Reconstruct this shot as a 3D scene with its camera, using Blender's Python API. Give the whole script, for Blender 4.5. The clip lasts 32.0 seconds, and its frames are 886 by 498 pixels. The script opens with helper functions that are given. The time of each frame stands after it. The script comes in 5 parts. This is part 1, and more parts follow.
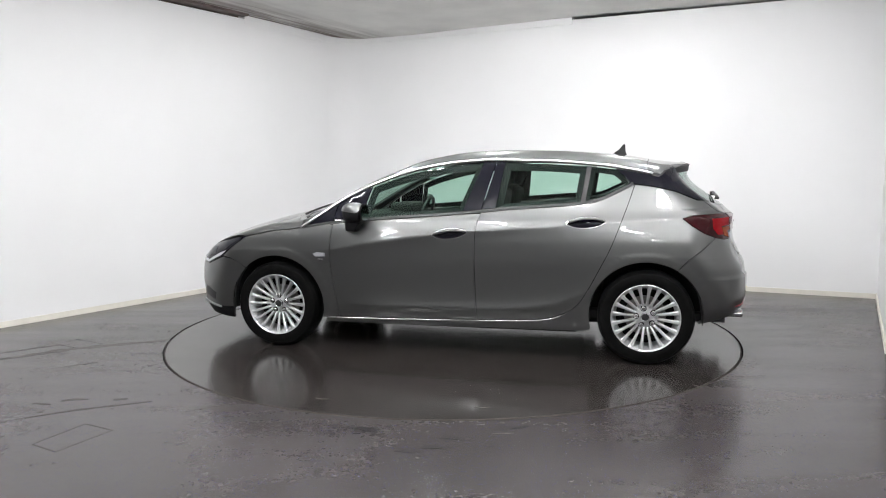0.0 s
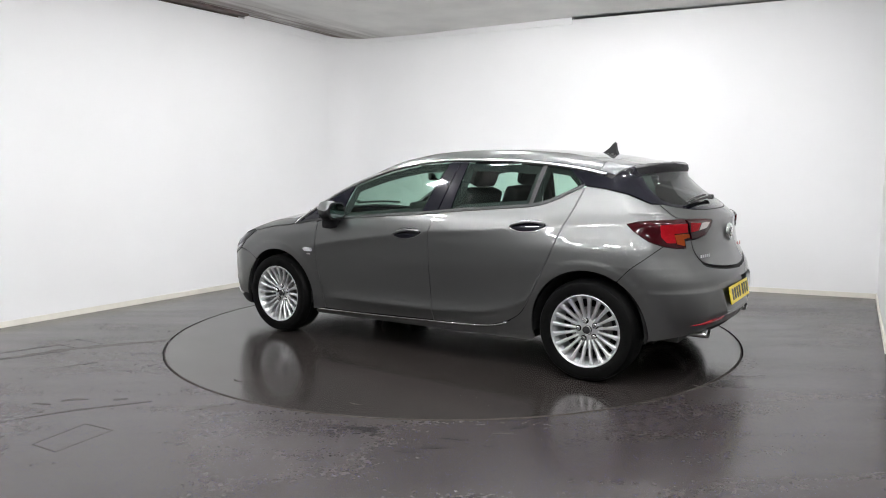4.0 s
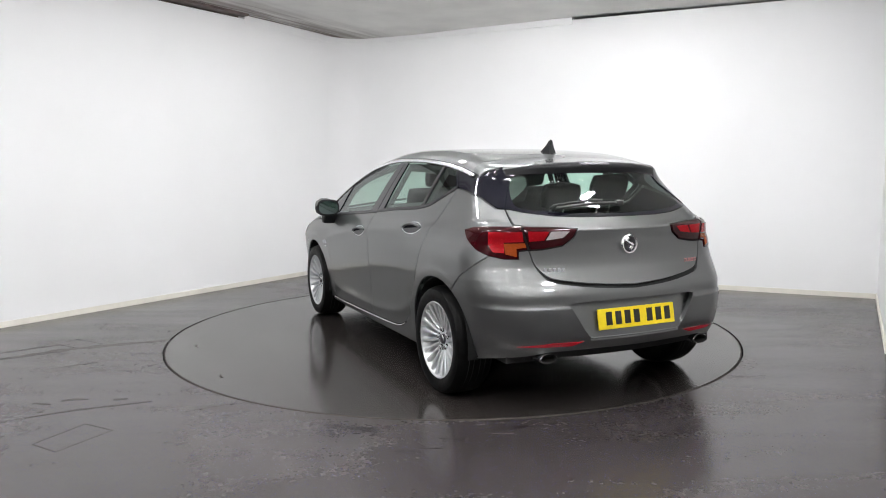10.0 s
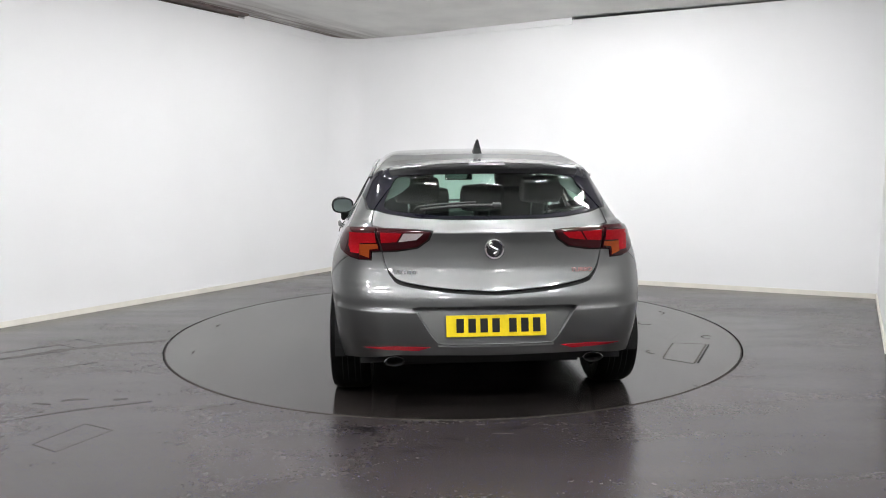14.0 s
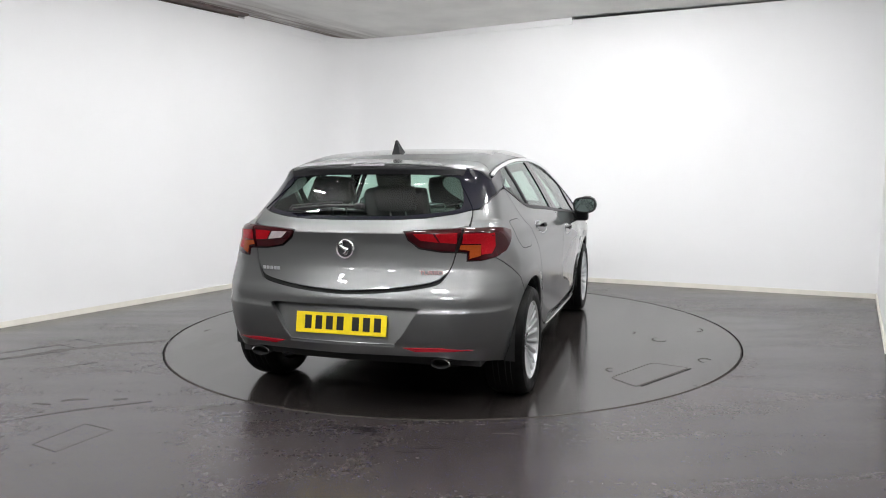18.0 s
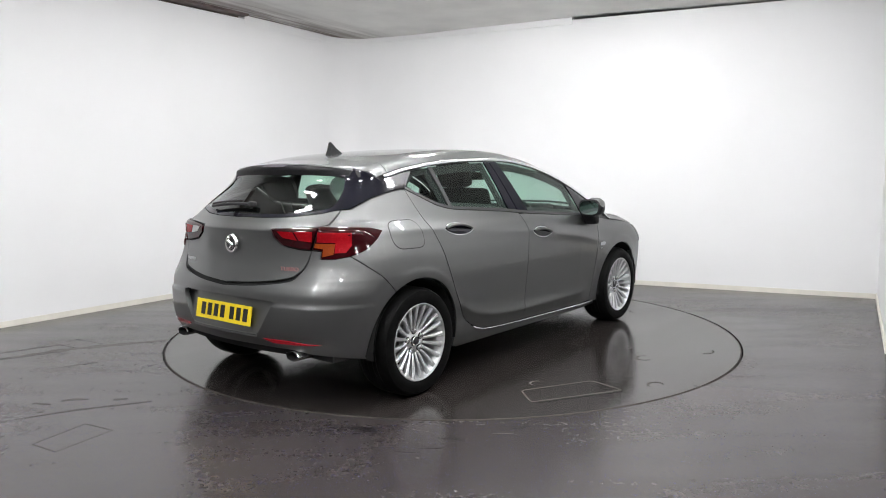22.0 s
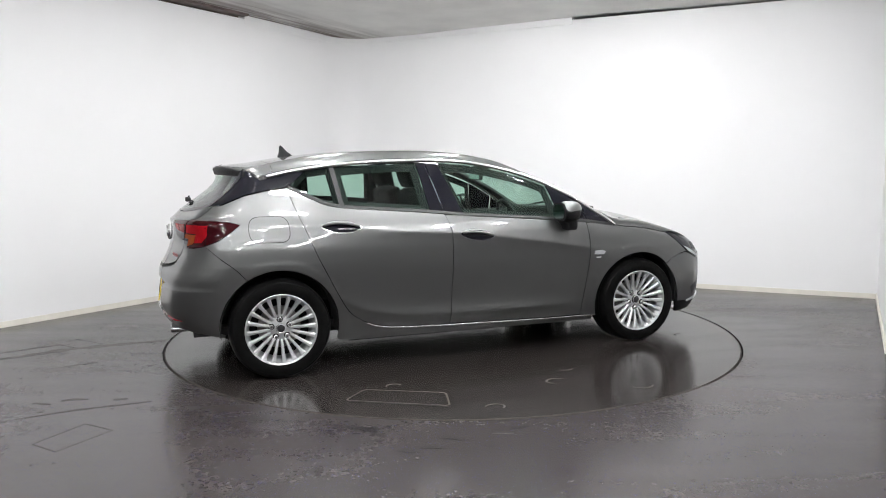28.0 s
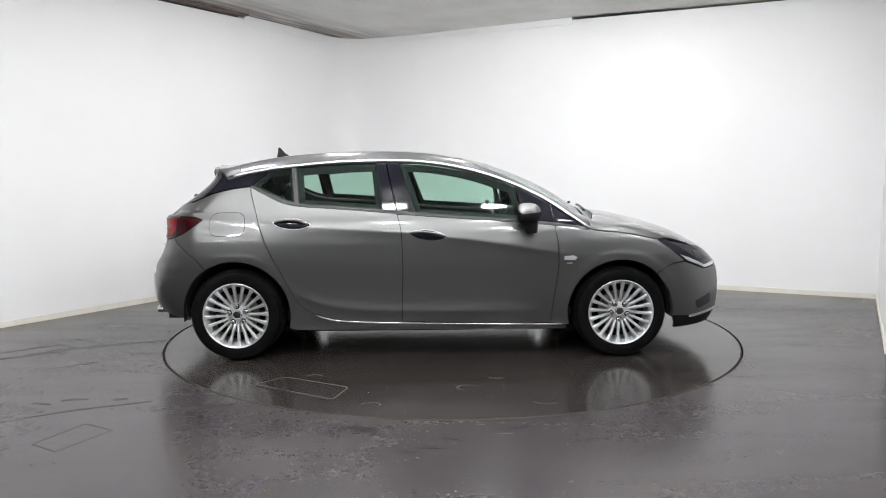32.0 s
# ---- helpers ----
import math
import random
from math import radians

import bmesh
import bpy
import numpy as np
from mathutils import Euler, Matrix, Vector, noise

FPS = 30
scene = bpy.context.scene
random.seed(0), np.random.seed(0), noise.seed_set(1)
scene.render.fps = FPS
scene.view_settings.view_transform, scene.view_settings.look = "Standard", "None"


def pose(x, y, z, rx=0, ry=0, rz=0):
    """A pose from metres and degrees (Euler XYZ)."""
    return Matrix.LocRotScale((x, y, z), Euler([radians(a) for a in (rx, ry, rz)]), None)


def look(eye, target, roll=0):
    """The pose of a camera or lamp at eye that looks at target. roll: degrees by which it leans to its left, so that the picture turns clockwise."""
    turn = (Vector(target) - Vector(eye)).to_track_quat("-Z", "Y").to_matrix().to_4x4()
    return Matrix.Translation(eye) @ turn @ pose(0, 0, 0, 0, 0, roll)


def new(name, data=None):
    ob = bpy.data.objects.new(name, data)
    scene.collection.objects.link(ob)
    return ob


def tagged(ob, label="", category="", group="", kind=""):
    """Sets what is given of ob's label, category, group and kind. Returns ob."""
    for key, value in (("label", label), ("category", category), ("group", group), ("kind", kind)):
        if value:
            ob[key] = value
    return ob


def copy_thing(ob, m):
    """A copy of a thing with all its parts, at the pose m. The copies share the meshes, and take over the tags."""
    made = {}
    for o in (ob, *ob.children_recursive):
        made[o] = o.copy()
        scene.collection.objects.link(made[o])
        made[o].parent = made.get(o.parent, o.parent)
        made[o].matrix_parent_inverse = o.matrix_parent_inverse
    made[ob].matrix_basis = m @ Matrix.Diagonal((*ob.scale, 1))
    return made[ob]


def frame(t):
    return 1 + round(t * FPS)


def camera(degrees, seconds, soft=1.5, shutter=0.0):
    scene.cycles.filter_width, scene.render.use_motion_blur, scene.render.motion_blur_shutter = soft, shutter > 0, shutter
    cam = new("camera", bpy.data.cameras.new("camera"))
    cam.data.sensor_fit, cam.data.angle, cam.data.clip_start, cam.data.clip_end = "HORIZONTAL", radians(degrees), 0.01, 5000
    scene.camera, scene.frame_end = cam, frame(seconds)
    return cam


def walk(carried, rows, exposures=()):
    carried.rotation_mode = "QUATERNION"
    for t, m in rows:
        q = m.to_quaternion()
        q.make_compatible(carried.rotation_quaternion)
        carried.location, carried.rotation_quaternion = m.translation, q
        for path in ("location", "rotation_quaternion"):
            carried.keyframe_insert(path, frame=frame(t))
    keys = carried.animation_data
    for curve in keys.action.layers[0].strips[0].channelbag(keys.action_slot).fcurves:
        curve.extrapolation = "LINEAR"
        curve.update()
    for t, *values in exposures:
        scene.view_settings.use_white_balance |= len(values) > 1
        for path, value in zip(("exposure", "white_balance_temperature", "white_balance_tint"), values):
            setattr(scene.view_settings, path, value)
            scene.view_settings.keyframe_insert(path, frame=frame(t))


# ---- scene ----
cam = camera(62.32, 32.0, soft=1.0)
CAM = look((0, -5.929, 1.309), (-.1087, 4.0122, .2318), -.43)
walk(cam, [(0, CAM), (32, CAM)], exposures=[(0, 0.0), (32, 0.0)])

world = bpy.data.worlds.new("world")
world.use_nodes = True
world.node_tree.nodes["Background"].inputs[0].default_value = (.9, .95, 1, 1)
world.node_tree.nodes["Background"].inputs[1].default_value = .05
scene.world = world
LAMP_STRENGTH = 192.0


# ---- materials ----
def mat(name, color=(.5, .5, .5), rough=.5, metal=0.0, coat=0.0, vary=0.0, scale=20.0, bump=0.0, bump_scale=200.0, spec=.5):
    """A principled material with grain at two scales."""
    m = bpy.data.materials.new(name)
    m.use_nodes = True
    nt = m.node_tree
    b = nt.nodes["Principled BSDF"]
    b.inputs["Base Color"].default_value = (*color, 1)
    b.inputs["Roughness"].default_value = rough
    b.inputs["Metallic"].default_value = metal
    b.inputs["Coat Weight"].default_value = coat
    b.inputs["Coat Roughness"].default_value = .03
    b.inputs["Specular IOR Level"].default_value = spec
    co = nt.nodes.new("ShaderNodeTexCoord")
    if vary:
        n = nt.nodes.new("ShaderNodeTexNoise")
        n.inputs["Scale"].default_value, n.inputs["Detail"].default_value = scale, 8
        nt.links.new(co.outputs["Object"], n.inputs["Vector"])
        r = nt.nodes.new("ShaderNodeMapRange")
        r.inputs["From Min"].default_value, r.inputs["From Max"].default_value = .3, .7
        r.inputs["To Min"].default_value, r.inputs["To Max"].default_value = 1 - vary, 1 + vary
        nt.links.new(n.outputs["Fac"], r.inputs["Value"])
        mul = nt.nodes.new("ShaderNodeVectorMath")
        mul.operation = "SCALE"
        mul.inputs[0].default_value = color
        nt.links.new(r.outputs[0], mul.inputs["Scale"])
        nt.links.new(mul.outputs[0], b.inputs["Base Color"])
        r2 = nt.nodes.new("ShaderNodeMapRange")
        r2.inputs["From Min"].default_value, r2.inputs["From Max"].default_value = .3, .7
        r2.inputs["To Min"].default_value, r2.inputs["To Max"].default_value = max(.02, rough * (1 - vary)), rough * (1 + vary)
        nt.links.new(n.outputs["Fac"], r2.inputs["Value"])
        nt.links.new(r2.outputs[0], b.inputs["Roughness"])
    if bump:
        n2 = nt.nodes.new("ShaderNodeTexNoise")
        n2.inputs["Scale"].default_value, n2.inputs["Detail"].default_value = bump_scale, 6
        nt.links.new(co.outputs["Object"], n2.inputs["Vector"])
        bp = nt.nodes.new("ShaderNodeBump")
        bp.inputs["Strength"].default_value, bp.inputs["Distance"].default_value = bump, .002
        nt.links.new(n2.outputs["Fac"], bp.inputs["Height"])
        nt.links.new(bp.outputs[0], b.inputs["Normal"])
    return m


def glass(name, tint, rough=0.0):
    """A thin tinted pane: it lets light through and mirrors more at a slant."""
    m = bpy.data.materials.new(name)
    m.use_nodes = True
    nt = m.node_tree
    nt.nodes.remove(nt.nodes["Principled BSDF"])
    out = nt.nodes["Material Output"]
    t, g = nt.nodes.new("ShaderNodeBsdfTransparent"), nt.nodes.new("ShaderNodeBsdfGlossy")
    t.inputs[0].default_value = (*tint, 1)
    g.inputs["Roughness"].default_value = rough
    lw, mix = nt.nodes.new("ShaderNodeLayerWeight"), nt.nodes.new("ShaderNodeMixShader")
    lw.inputs[0].default_value = .5
    p, r = nt.nodes.new("ShaderNodeMath"), nt.nodes.new("ShaderNodeMath")
    p.operation, p.inputs[1].default_value = "POWER", 4.0
    r.operation, r.inputs[1].default_value, r.inputs[2].default_value = "MULTIPLY_ADD", .90, .045
    nt.links.new(lw.outputs["Facing"], p.inputs[0])
    nt.links.new(p.outputs[0], r.inputs[0])
    nt.links.new(r.outputs[0], mix.inputs[0])
    nt.links.new(t.outputs[0], mix.inputs[1])
    nt.links.new(g.outputs[0], mix.inputs[2])
    nt.links.new(mix.outputs[0], out.inputs[0])
    return m


def glow(name, color, strength):
    m = mat(name, (.8, .8, .8), .4)
    b = m.node_tree.nodes["Principled BSDF"]
    b.inputs["Emission Color"].default_value = (*color, 1)
    b.inputs["Emission Strength"].default_value = strength
    return m


def floor_material(name, color, wet, fleck):
    """Dark speckled rubber flooring, damp in patches, with dried streaks."""
    m = mat(name, color, .35)
    nt = m.node_tree
    b = nt.nodes["Principled BSDF"]
    co = nt.nodes.new("ShaderNodeTexCoord")

    def noise_at(scale, detail=6.0, stretch=(1, 1, 1), distort=0.0):
        mp = nt.nodes.new("ShaderNodeMapping")
        mp.inputs["Scale"].default_value = stretch
        n = nt.nodes.new("ShaderNodeTexNoise")
        n.inputs["Scale"].default_value, n.inputs["Detail"].default_value, n.inputs["Distortion"].default_value = scale, detail, distort
        nt.links.new(co.outputs["Object"], mp.inputs[0])
        nt.links.new(mp.outputs[0], n.inputs["Vector"])
        return n.outputs["Fac"]

    def span(x, a, c, lo, hi):
        r = nt.nodes.new("ShaderNodeMapRange")
        for k, v in zip(("From Min", "From Max", "To Min", "To Max"), (a, c, lo, hi)):
            r.inputs[k].default_value = v
        nt.links.new(x, r.inputs["Value"])
        return r.outputs[0]

    def mix(fac, a, c, mode="MIX"):
        x = nt.nodes.new("ShaderNodeMix")
        x.data_type, x.blend_type = "RGBA", mode
        nt.links.new(fac, x.inputs[0])
        for sock, v in ((6, a), (7, c)):
            if isinstance(v, tuple):
                x.inputs[sock].default_value = (*v, 1)
            else:
                nt.links.new(v, x.inputs[sock])
        return x.outputs[2]
    broad, streak, fine = noise_at(.9, 5, (1, 1.6, 1), .6), noise_at(2.2, 2, (.6, 2.6, 1), .4), noise_at(90, 3)
    col = mix(span(broad, .35, .65, 0, 1), tuple(c * .85 for c in color), tuple(c * 1.12 for c in color))
    col = mix(span(streak, .56, .72, 0, .12), col, tuple(c * 1.9 for c in color))
    swept = noise_at(1.5, 2, (.32, 2.8, 1), .5)
    col = mix(span(swept, .54, .70, 0, .10 if fleck else .08), col, (.072, .058, .048))
    col = mix(span(fine, .35, .7, 0, .35), col, tuple(c * .7 for c in color))
    if fleck:
        for size, hue, edge in ((58, (.13, .15, .52), .088), (40, (.42, .42, .46), .050), (73, (.08, .09, .42), .095)):
            v = nt.nodes.new("ShaderNodeTexVoronoi")
            v.inputs["Scale"].default_value = size
            nt.links.new(co.outputs["Object"], v.inputs["Vector"])
            col = mix(span(v.outputs["Distance"], edge, edge + .03, .7, 0), col, hue)
    nt.links.new(col, b.inputs["Base Color"])
    damp = noise_at(.7, 4, (1, 1.3, 1), .8)
    r = nt.nodes.new("ShaderNodeMath")
    r.operation = "ADD"
    nt.links.new(span(damp, .30, .70, wet[1], wet[0]), r.inputs[0])
    nt.links.new(span(noise_at(35, 6), .3, .7, -.03, .03), r.inputs[1])
    r3 = nt.nodes.new("ShaderNodeMath")
    r3.operation = "ADD"
    nt.links.new(r.outputs[0], r3.inputs[0])
    nt.links.new(span(swept, .36, .66, -.03 if fleck else -.02, .03 if fleck else .025), r3.inputs[1])
    nt.links.new(r3.outputs[0], b.inputs["Roughness"])
    return m


PAINT = mat("grey_metallic_paint", (.172, .176, .174), .40, .92, 1.0)
PAINT.node_tree.nodes["Principled BSDF"].inputs["Specular Tint"].default_value = (.35, .36, .36, 1)
BLACK_GLOSS = mat("gloss_black", (.006, .006, .011), .05, 0, 0, spec=.45)
BLACK = mat("black_plastic", (.018, .018, .019), .5, vary=.15, scale=60, bump=.2, bump_scale=400)
MATT = mat("matt_black_plastic", (.011, .011, .012), .55, vary=.12, scale=60, spec=.2)
# near-black for black parts, and for shade painted into gaps and hollows
DARK = mat("black_and_gap_shade", (.006, .006, .006), .9)
RUBBER = mat("tyre_rubber", (.0055, .0055, .0055), .42, vary=.2, scale=30, bump=.15, spec=.05)
SEAL = mat("black_rubber_seal", (.02, .02, .021), .45)
CHROME = mat("chrome", (.88, .89, .90), .20, 1.0)
ALLOY = mat("silver_alloy", (.68, .69, .70), .36, .8, .4, .06, 40)
ALLOY_DARK = mat("shaded_alloy", (.06, .06, .065), .35, .7, vary=.2, scale=30)
IRON = mat("brake_iron", (.30, .29, .28), .4, 1.0, vary=.2, scale=50)
GLASS = glass("green_tinted_glass", (.66, .83, .75))
LENS = mat("dark_red_lens", (.024, .0015, .003), .08, 0, 0, spec=.3)
LENS_RED = mat("red_lens", (.25, .004, .008), .25, 0, 0, .12, 120, spec=.12)
LENS_AMBER = mat("amber_lens", (.20, .036, .007), .25, 0, 0, .12, 120, spec=.12)
LENS_CLEAR = mat("clear_lens", (.48, .43, .43), .12, .2, 1.0, .1, 90)
LENS_BRAKE = mat("smoky_brake_lens", (.16, .145, .165), .2, 0, .5, .1, 90)
RED_REFLECT = mat("red_reflector", (.45, .008, .02), .2, 0, 1.0, .15, 200)
YELLOW = mat("yellow_plate", (.86, .66, .015), .35, vary=.04, scale=60)
INK = mat("black_ink", (.012, .012, .012), .4)
RED_INK = mat("red_chrome", (.52, .22, .22), .3, .4)
TRIM = mat("charcoal_fabric", (.020, .0195, .020), .85, vary=.2, scale=120, bump=.3, bump_scale=500)
LINER = mat("grey_headliner", (.30, .29, .28), .9, vary=.06, scale=80)
MIRROR = mat("mirror", (.40, .50, .48), .01, 1.0)
GREY_WALL = mat("unseen_wall_grey", (.36, .355, .35), .7, vary=.15, scale=2.0, bump=.2, bump_scale=40)
WALL = mat("white_wall_paint", (.86, .86, .865), .55, vary=.015, scale=1.4, bump=.12, bump_scale=60)
BASE = mat("cream_skirting", (.78, .75, .68), .5, vary=.06, scale=8)
CEIL = mat("grey_concrete_ceiling", (.74, .735, .71), .85, vary=.08, scale=2.2, bump=.5, bump_scale=25)


def stain_ceiling(m, start, way, reach, hue):
    """Brown streaks that run along one wall and fade out away from it."""
    nt = m.node_tree
    b = nt.nodes["Principled BSDF"]
    base = b.inputs["Base Color"].links[0].from_socket
    co, off = nt.nodes.new("ShaderNodeTexCoord"), nt.nodes.new("ShaderNodeVectorMath")
    off.operation, off.inputs[1].default_value = "SUBTRACT", (*start, 0)
    dot, turn = nt.nodes.new("ShaderNodeVectorMath"), nt.nodes.new("ShaderNodeMapping")
    dot.operation, dot.inputs[1].default_value = "DOT_PRODUCT", (way[1], -way[0], 0)
    turn.inputs["Rotation"].default_value = (0, 0, -math.atan2(way[1], way[0]))
    n = nt.nodes.new("ShaderNodeTexNoise")
    n.inputs["Scale"].default_value, n.inputs["Detail"].default_value = 1.0, 6
    stretch = nt.nodes.new("ShaderNodeMapping")
    stretch.inputs["Scale"].default_value = (.9, 9, 1)
    fade, streak = nt.nodes.new("ShaderNodeMapRange"), nt.nodes.new("ShaderNodeMapRange")
    for node, v in ((fade, (.05, reach, 1, 0)), (streak, (.38, .60, .25, 1))):
        for k, x in zip(("From Min", "From Max", "To Min", "To Max"), v):
            node.inputs[k].default_value = x
    amount, mix = nt.nodes.new("ShaderNodeMath"), nt.nodes.new("ShaderNodeMix")
    amount.operation, mix.data_type = "MULTIPLY", "RGBA"
    mix.inputs[7].default_value = (*hue, 1)
    for a, c in ((co.outputs["Object"], off.inputs[0]), (off.outputs[0], dot.inputs[0]), (off.outputs[0], turn.inputs[0]), (turn.outputs[0], stretch.inputs[0]), (stretch.outputs[0], n.inputs["Vector"]),
                 (dot.outputs["Value"], fade.inputs["Value"]), (n.outputs["Fac"], streak.inputs["Value"]), (fade.outputs[0], amount.inputs[0]), (streak.outputs[0], amount.inputs[1]),
                 (amount.outputs[0], mix.inputs[0]), (base, mix.inputs[6]), (mix.outputs[2], b.inputs["Base Color"])):
        nt.links.new(a, c)


stain_ceiling(CEIL, (-3.832, .142), (.5467, .8373), .85, (.13, .095, .085))
# brown of the stained ceiling boards, also painted shade in the wall-top gaps
STAIN_AND_SHADE = mat("brown_stain_and_gap_shade", (.16, .125, .115), .8, vary=.5, scale=5, bump=.4, bump_scale=20)
FLOOR = floor_material("speckled_rubber_floor", (.036, .0300, .0295), (.20, .30), True)
DISC = floor_material("turntable_rubber", (.027, .0230, .0218), (.13, .19), False)
SCUFF = mat("dried_scuff", (.060, .053, .047), .5, vary=.4, scale=40, spec=.25)
DRY = mat("dried_streak", (.046, .039, .035), .42, vary=.25, scale=30)
DAMP = mat("damp_smear", (.017, .015, .016), .24, vary=.25, scale=20)
FRAME = mat("black_inner_frame", (.006, .006, .007), .8)
MARK = mat("faint_joint", (.014, .013, .013), .5)
GROOVE = mat("dark_groove", (.008, .008, .008), .8)
LIGHT = glow("lit_diffuser", (.985, .988, 1.0), LAMP_STRENGTH)
CLEAR = mat("headlamp_clear", (.55, .57, .60), .1, .3, .6)
WHITE_METAL = mat("white_metal", (.8, .8, .8), .4)


# ---- the car's skin: x forward, y to its left, z up, from the middle of the wheelbase on the ground ----
def curve(*pts):
    """A smooth monotone curve through (x, value) pairs."""
    px, py = np.array([p[0] for p in pts], float), np.array([p[1] for p in pts], float)
    h, d = np.diff(px), np.diff(py) / np.diff(px)
    m = np.zeros(len(px))
    m[0], m[-1] = d[0], d[-1]
    for i in range(1, len(px) - 1):
        if d[i - 1] * d[i] > 0:
            w1, w2 = 2 * h[i] + h[i - 1], h[i] + 2 * h[i - 1]
            m[i] = (w1 + w2) / (w1 / d[i - 1] + w2 / d[i])

    def at(x):
        x = np.clip(np.asarray(x, float), px[0], px[-1])
        i = np.clip(np.searchsorted(px, x) - 1, 0, len(px) - 2)
        t = (x - px[i]) / h[i]
        t2, t3 = t * t, t * t * t
        return (2 * t3 - 3 * t2 + 1) * py[i] + (t3 - 2 * t2 + t) * h[i] * m[i] + (3 * t2 - 2 * t3) * py[i + 1] + (t3 - t2) * h[i] * m[i + 1]
    return at


side_section = curve((.10, .70), (.16, .80), (.22, .838), (.30, .853), (.40, .865), (.55, .883), (.70, .897), (.80, .900), (.88, .893), (.95, .872),
                     (1.00, .841), (1.10, .789), (1.20, .737), (1.30, .679), (1.40, .619), (1.52, .545))
rear_taper = curve((-2.2, .26), (-1.9, .135), (-1.75, .086), (-1.55, .066), (-1.40, .050), (-1.25, .041), (-1.0, .022), (-.6, .005), (-.3, 0))
rear_taper_low = curve((-2.2, .11), (-1.9, .05), (-1.7, .030), (-1.5, .013), (-1.3, .002))
front_taper = curve((.2, 0), (.8, .012), (1.2, .045), (1.6, .09), (2.0, .17), (2.3, .30))
front_taper_low = curve((.6, 0), (1.0, .012), (1.4, .014), (1.7, .03), (2.0, .085), (2.3, .16))
high = curve((.72, 0), (.82, .25), (.95, .9), (1.02, 1))
shoulder = curve((-2.1, .995), (-1.6, .985), (-1.12, .956), (-.6, .918), (-.25, .890), (.15, .851), (.6, .788), (.89, .738), (1.3, .67))
shoulder_fade = curve((-2.1, .5), (-1.7, .8), (-1.2, 1), (.7, 1), (.95, .45), (1.15, 0))
low_line = curve((-1.05, .56), (-.93, .475), (-.75, .395), (-.5, .352), (-.2, .336), (.4, .334), (.9, .345))
low_fade = curve((-1.0, 0), (-.85, .7), (-.6, 1), (.3, 1), (.6, .6), (.8, 0))
rear_line = curve((.10, -1.80), (.22, -1.93), (.32, -2.013), (.37, -2.041), (.43, -2.059), (.52, -2.064), (.580, -2.061), (.594, -2.050), (.64, -2.043), (.67, -2.031), (.70, -2.014), (.74, -1.994), (.80, -1.969), (.86, -1.957), (.92, -1.952), (.965, -1.955), (.983, -1.957),
                  (1.0, -1.938), (1.05, -1.885), (1.275, -1.642), (1.30, -1.649), (1.33, -1.660), (1.5, -1.660))
rear_bow = curve((.2, .20), (.7, .225), (.95, .235), (1.05, .30), (1.2, .32), (1.35, .50))
rear_round = curve((.2, .28), (.6, .22), (.9, .21), (1.0, .15), (1.1, .13), (1.3, .06))
front_line = curve((.10, 2.05), (.2, 2.15), (.3, 2.195), (.45, 2.205), (.58, 2.19), (.68, 2.155), (.76, 2.10), (.9, 2.0))
top_line = curve((-2.1, 1.27), (-1.8, 1.330), (-1.66, 1.346), (-1.45, 1.368), (-1.18, 1.411), (-.93, 1.436), (-.65, 1.453), (-.35, 1.458), (-.05, 1.446), (.17, 1.414), (.40, 1.367), (.70, 1.262), (.93, 1.150),
                 (1.13, 1.025), (1.22, .995), (1.4, .970), (1.6, .923), (1.83, .853), (2.04, .745), (2.15, .66), (2.3, .5))
top_crown = curve((-1.8, .13), (-1.5, .12), (-1.2, .08), (-1.0, .055), (-.3, .055), (.2, .065), (.5, .155), (.9, .18), (1.1, .13), (1.3, .095), (2.2, .155))
top_round = curve((-1.8, .02), (-1.3, .04), (-.8, .09), (0, .09), (.5, .05), (1.0, .03), (1.3, .05), (2.2, .08))


def side_width(x, z):
    k = high(z)
    w = side_section(z) - k * rear_taper(x) - (1 - k) * rear_taper_low(x) - k * front_taper(x) - (1 - k) * front_taper_low(x)
    d = z - shoulder(x)
    w = w + shoulder_fade(x) * .012 * np.exp(-(np.sqrt(d * d + 1.4e-4) - .0118) / np.where(d > 0, .05, .04))
    d = z - low_line(x)
    w = w + low_fade(x) * .020 * np.exp(-(np.sqrt(d * d + 1.4e-4) - .0118) / np.where(d > 0, .07, .035))
    for cx in (-1.331, 1.331):
        r = np.hypot(x - cx, z - .322)
        w = w + .0035 / (1 + np.exp((r - .425) / .006)) * np.clip((z - .2) / .1, 0, 1)
    return w


def both(a, b, r):
    """The meeting of two half-spaces, rounded by r."""
    return np.minimum(np.maximum(a, b), -r) + np.hypot(np.maximum(a + r, 0), np.maximum(b + r, 0))


def skin(p):
    """Below zero inside the car's skin."""
    x, y, z = p[..., 0], np.abs(p[..., 1]), p[..., 2]
    lean = np.where(z > 1, .87, 1.0)
    a = (y - side_width(x, z)) * lean
    rear = (rear_line(z) + rear_bow(z) * y * y - x) * np.where(z > 1.03, .75, 1.0)
    front = (x - front_line(z) + .26 * y * y) * .95
    top = (z - top_line(x) + top_crown(x) * y * y) * .9
    f = both(both(a, rear, rear_round(z)), front, .25)
    return both(f, top, top_round(x))


def slope(p, h=.002):
    g = np.stack([skin(p + h * np.eye(3)[i]) - skin(p - h * np.eye(3)[i]) for i in range(3)], -1)
    return g / np.linalg.norm(g, axis=-1, keepdims=True)


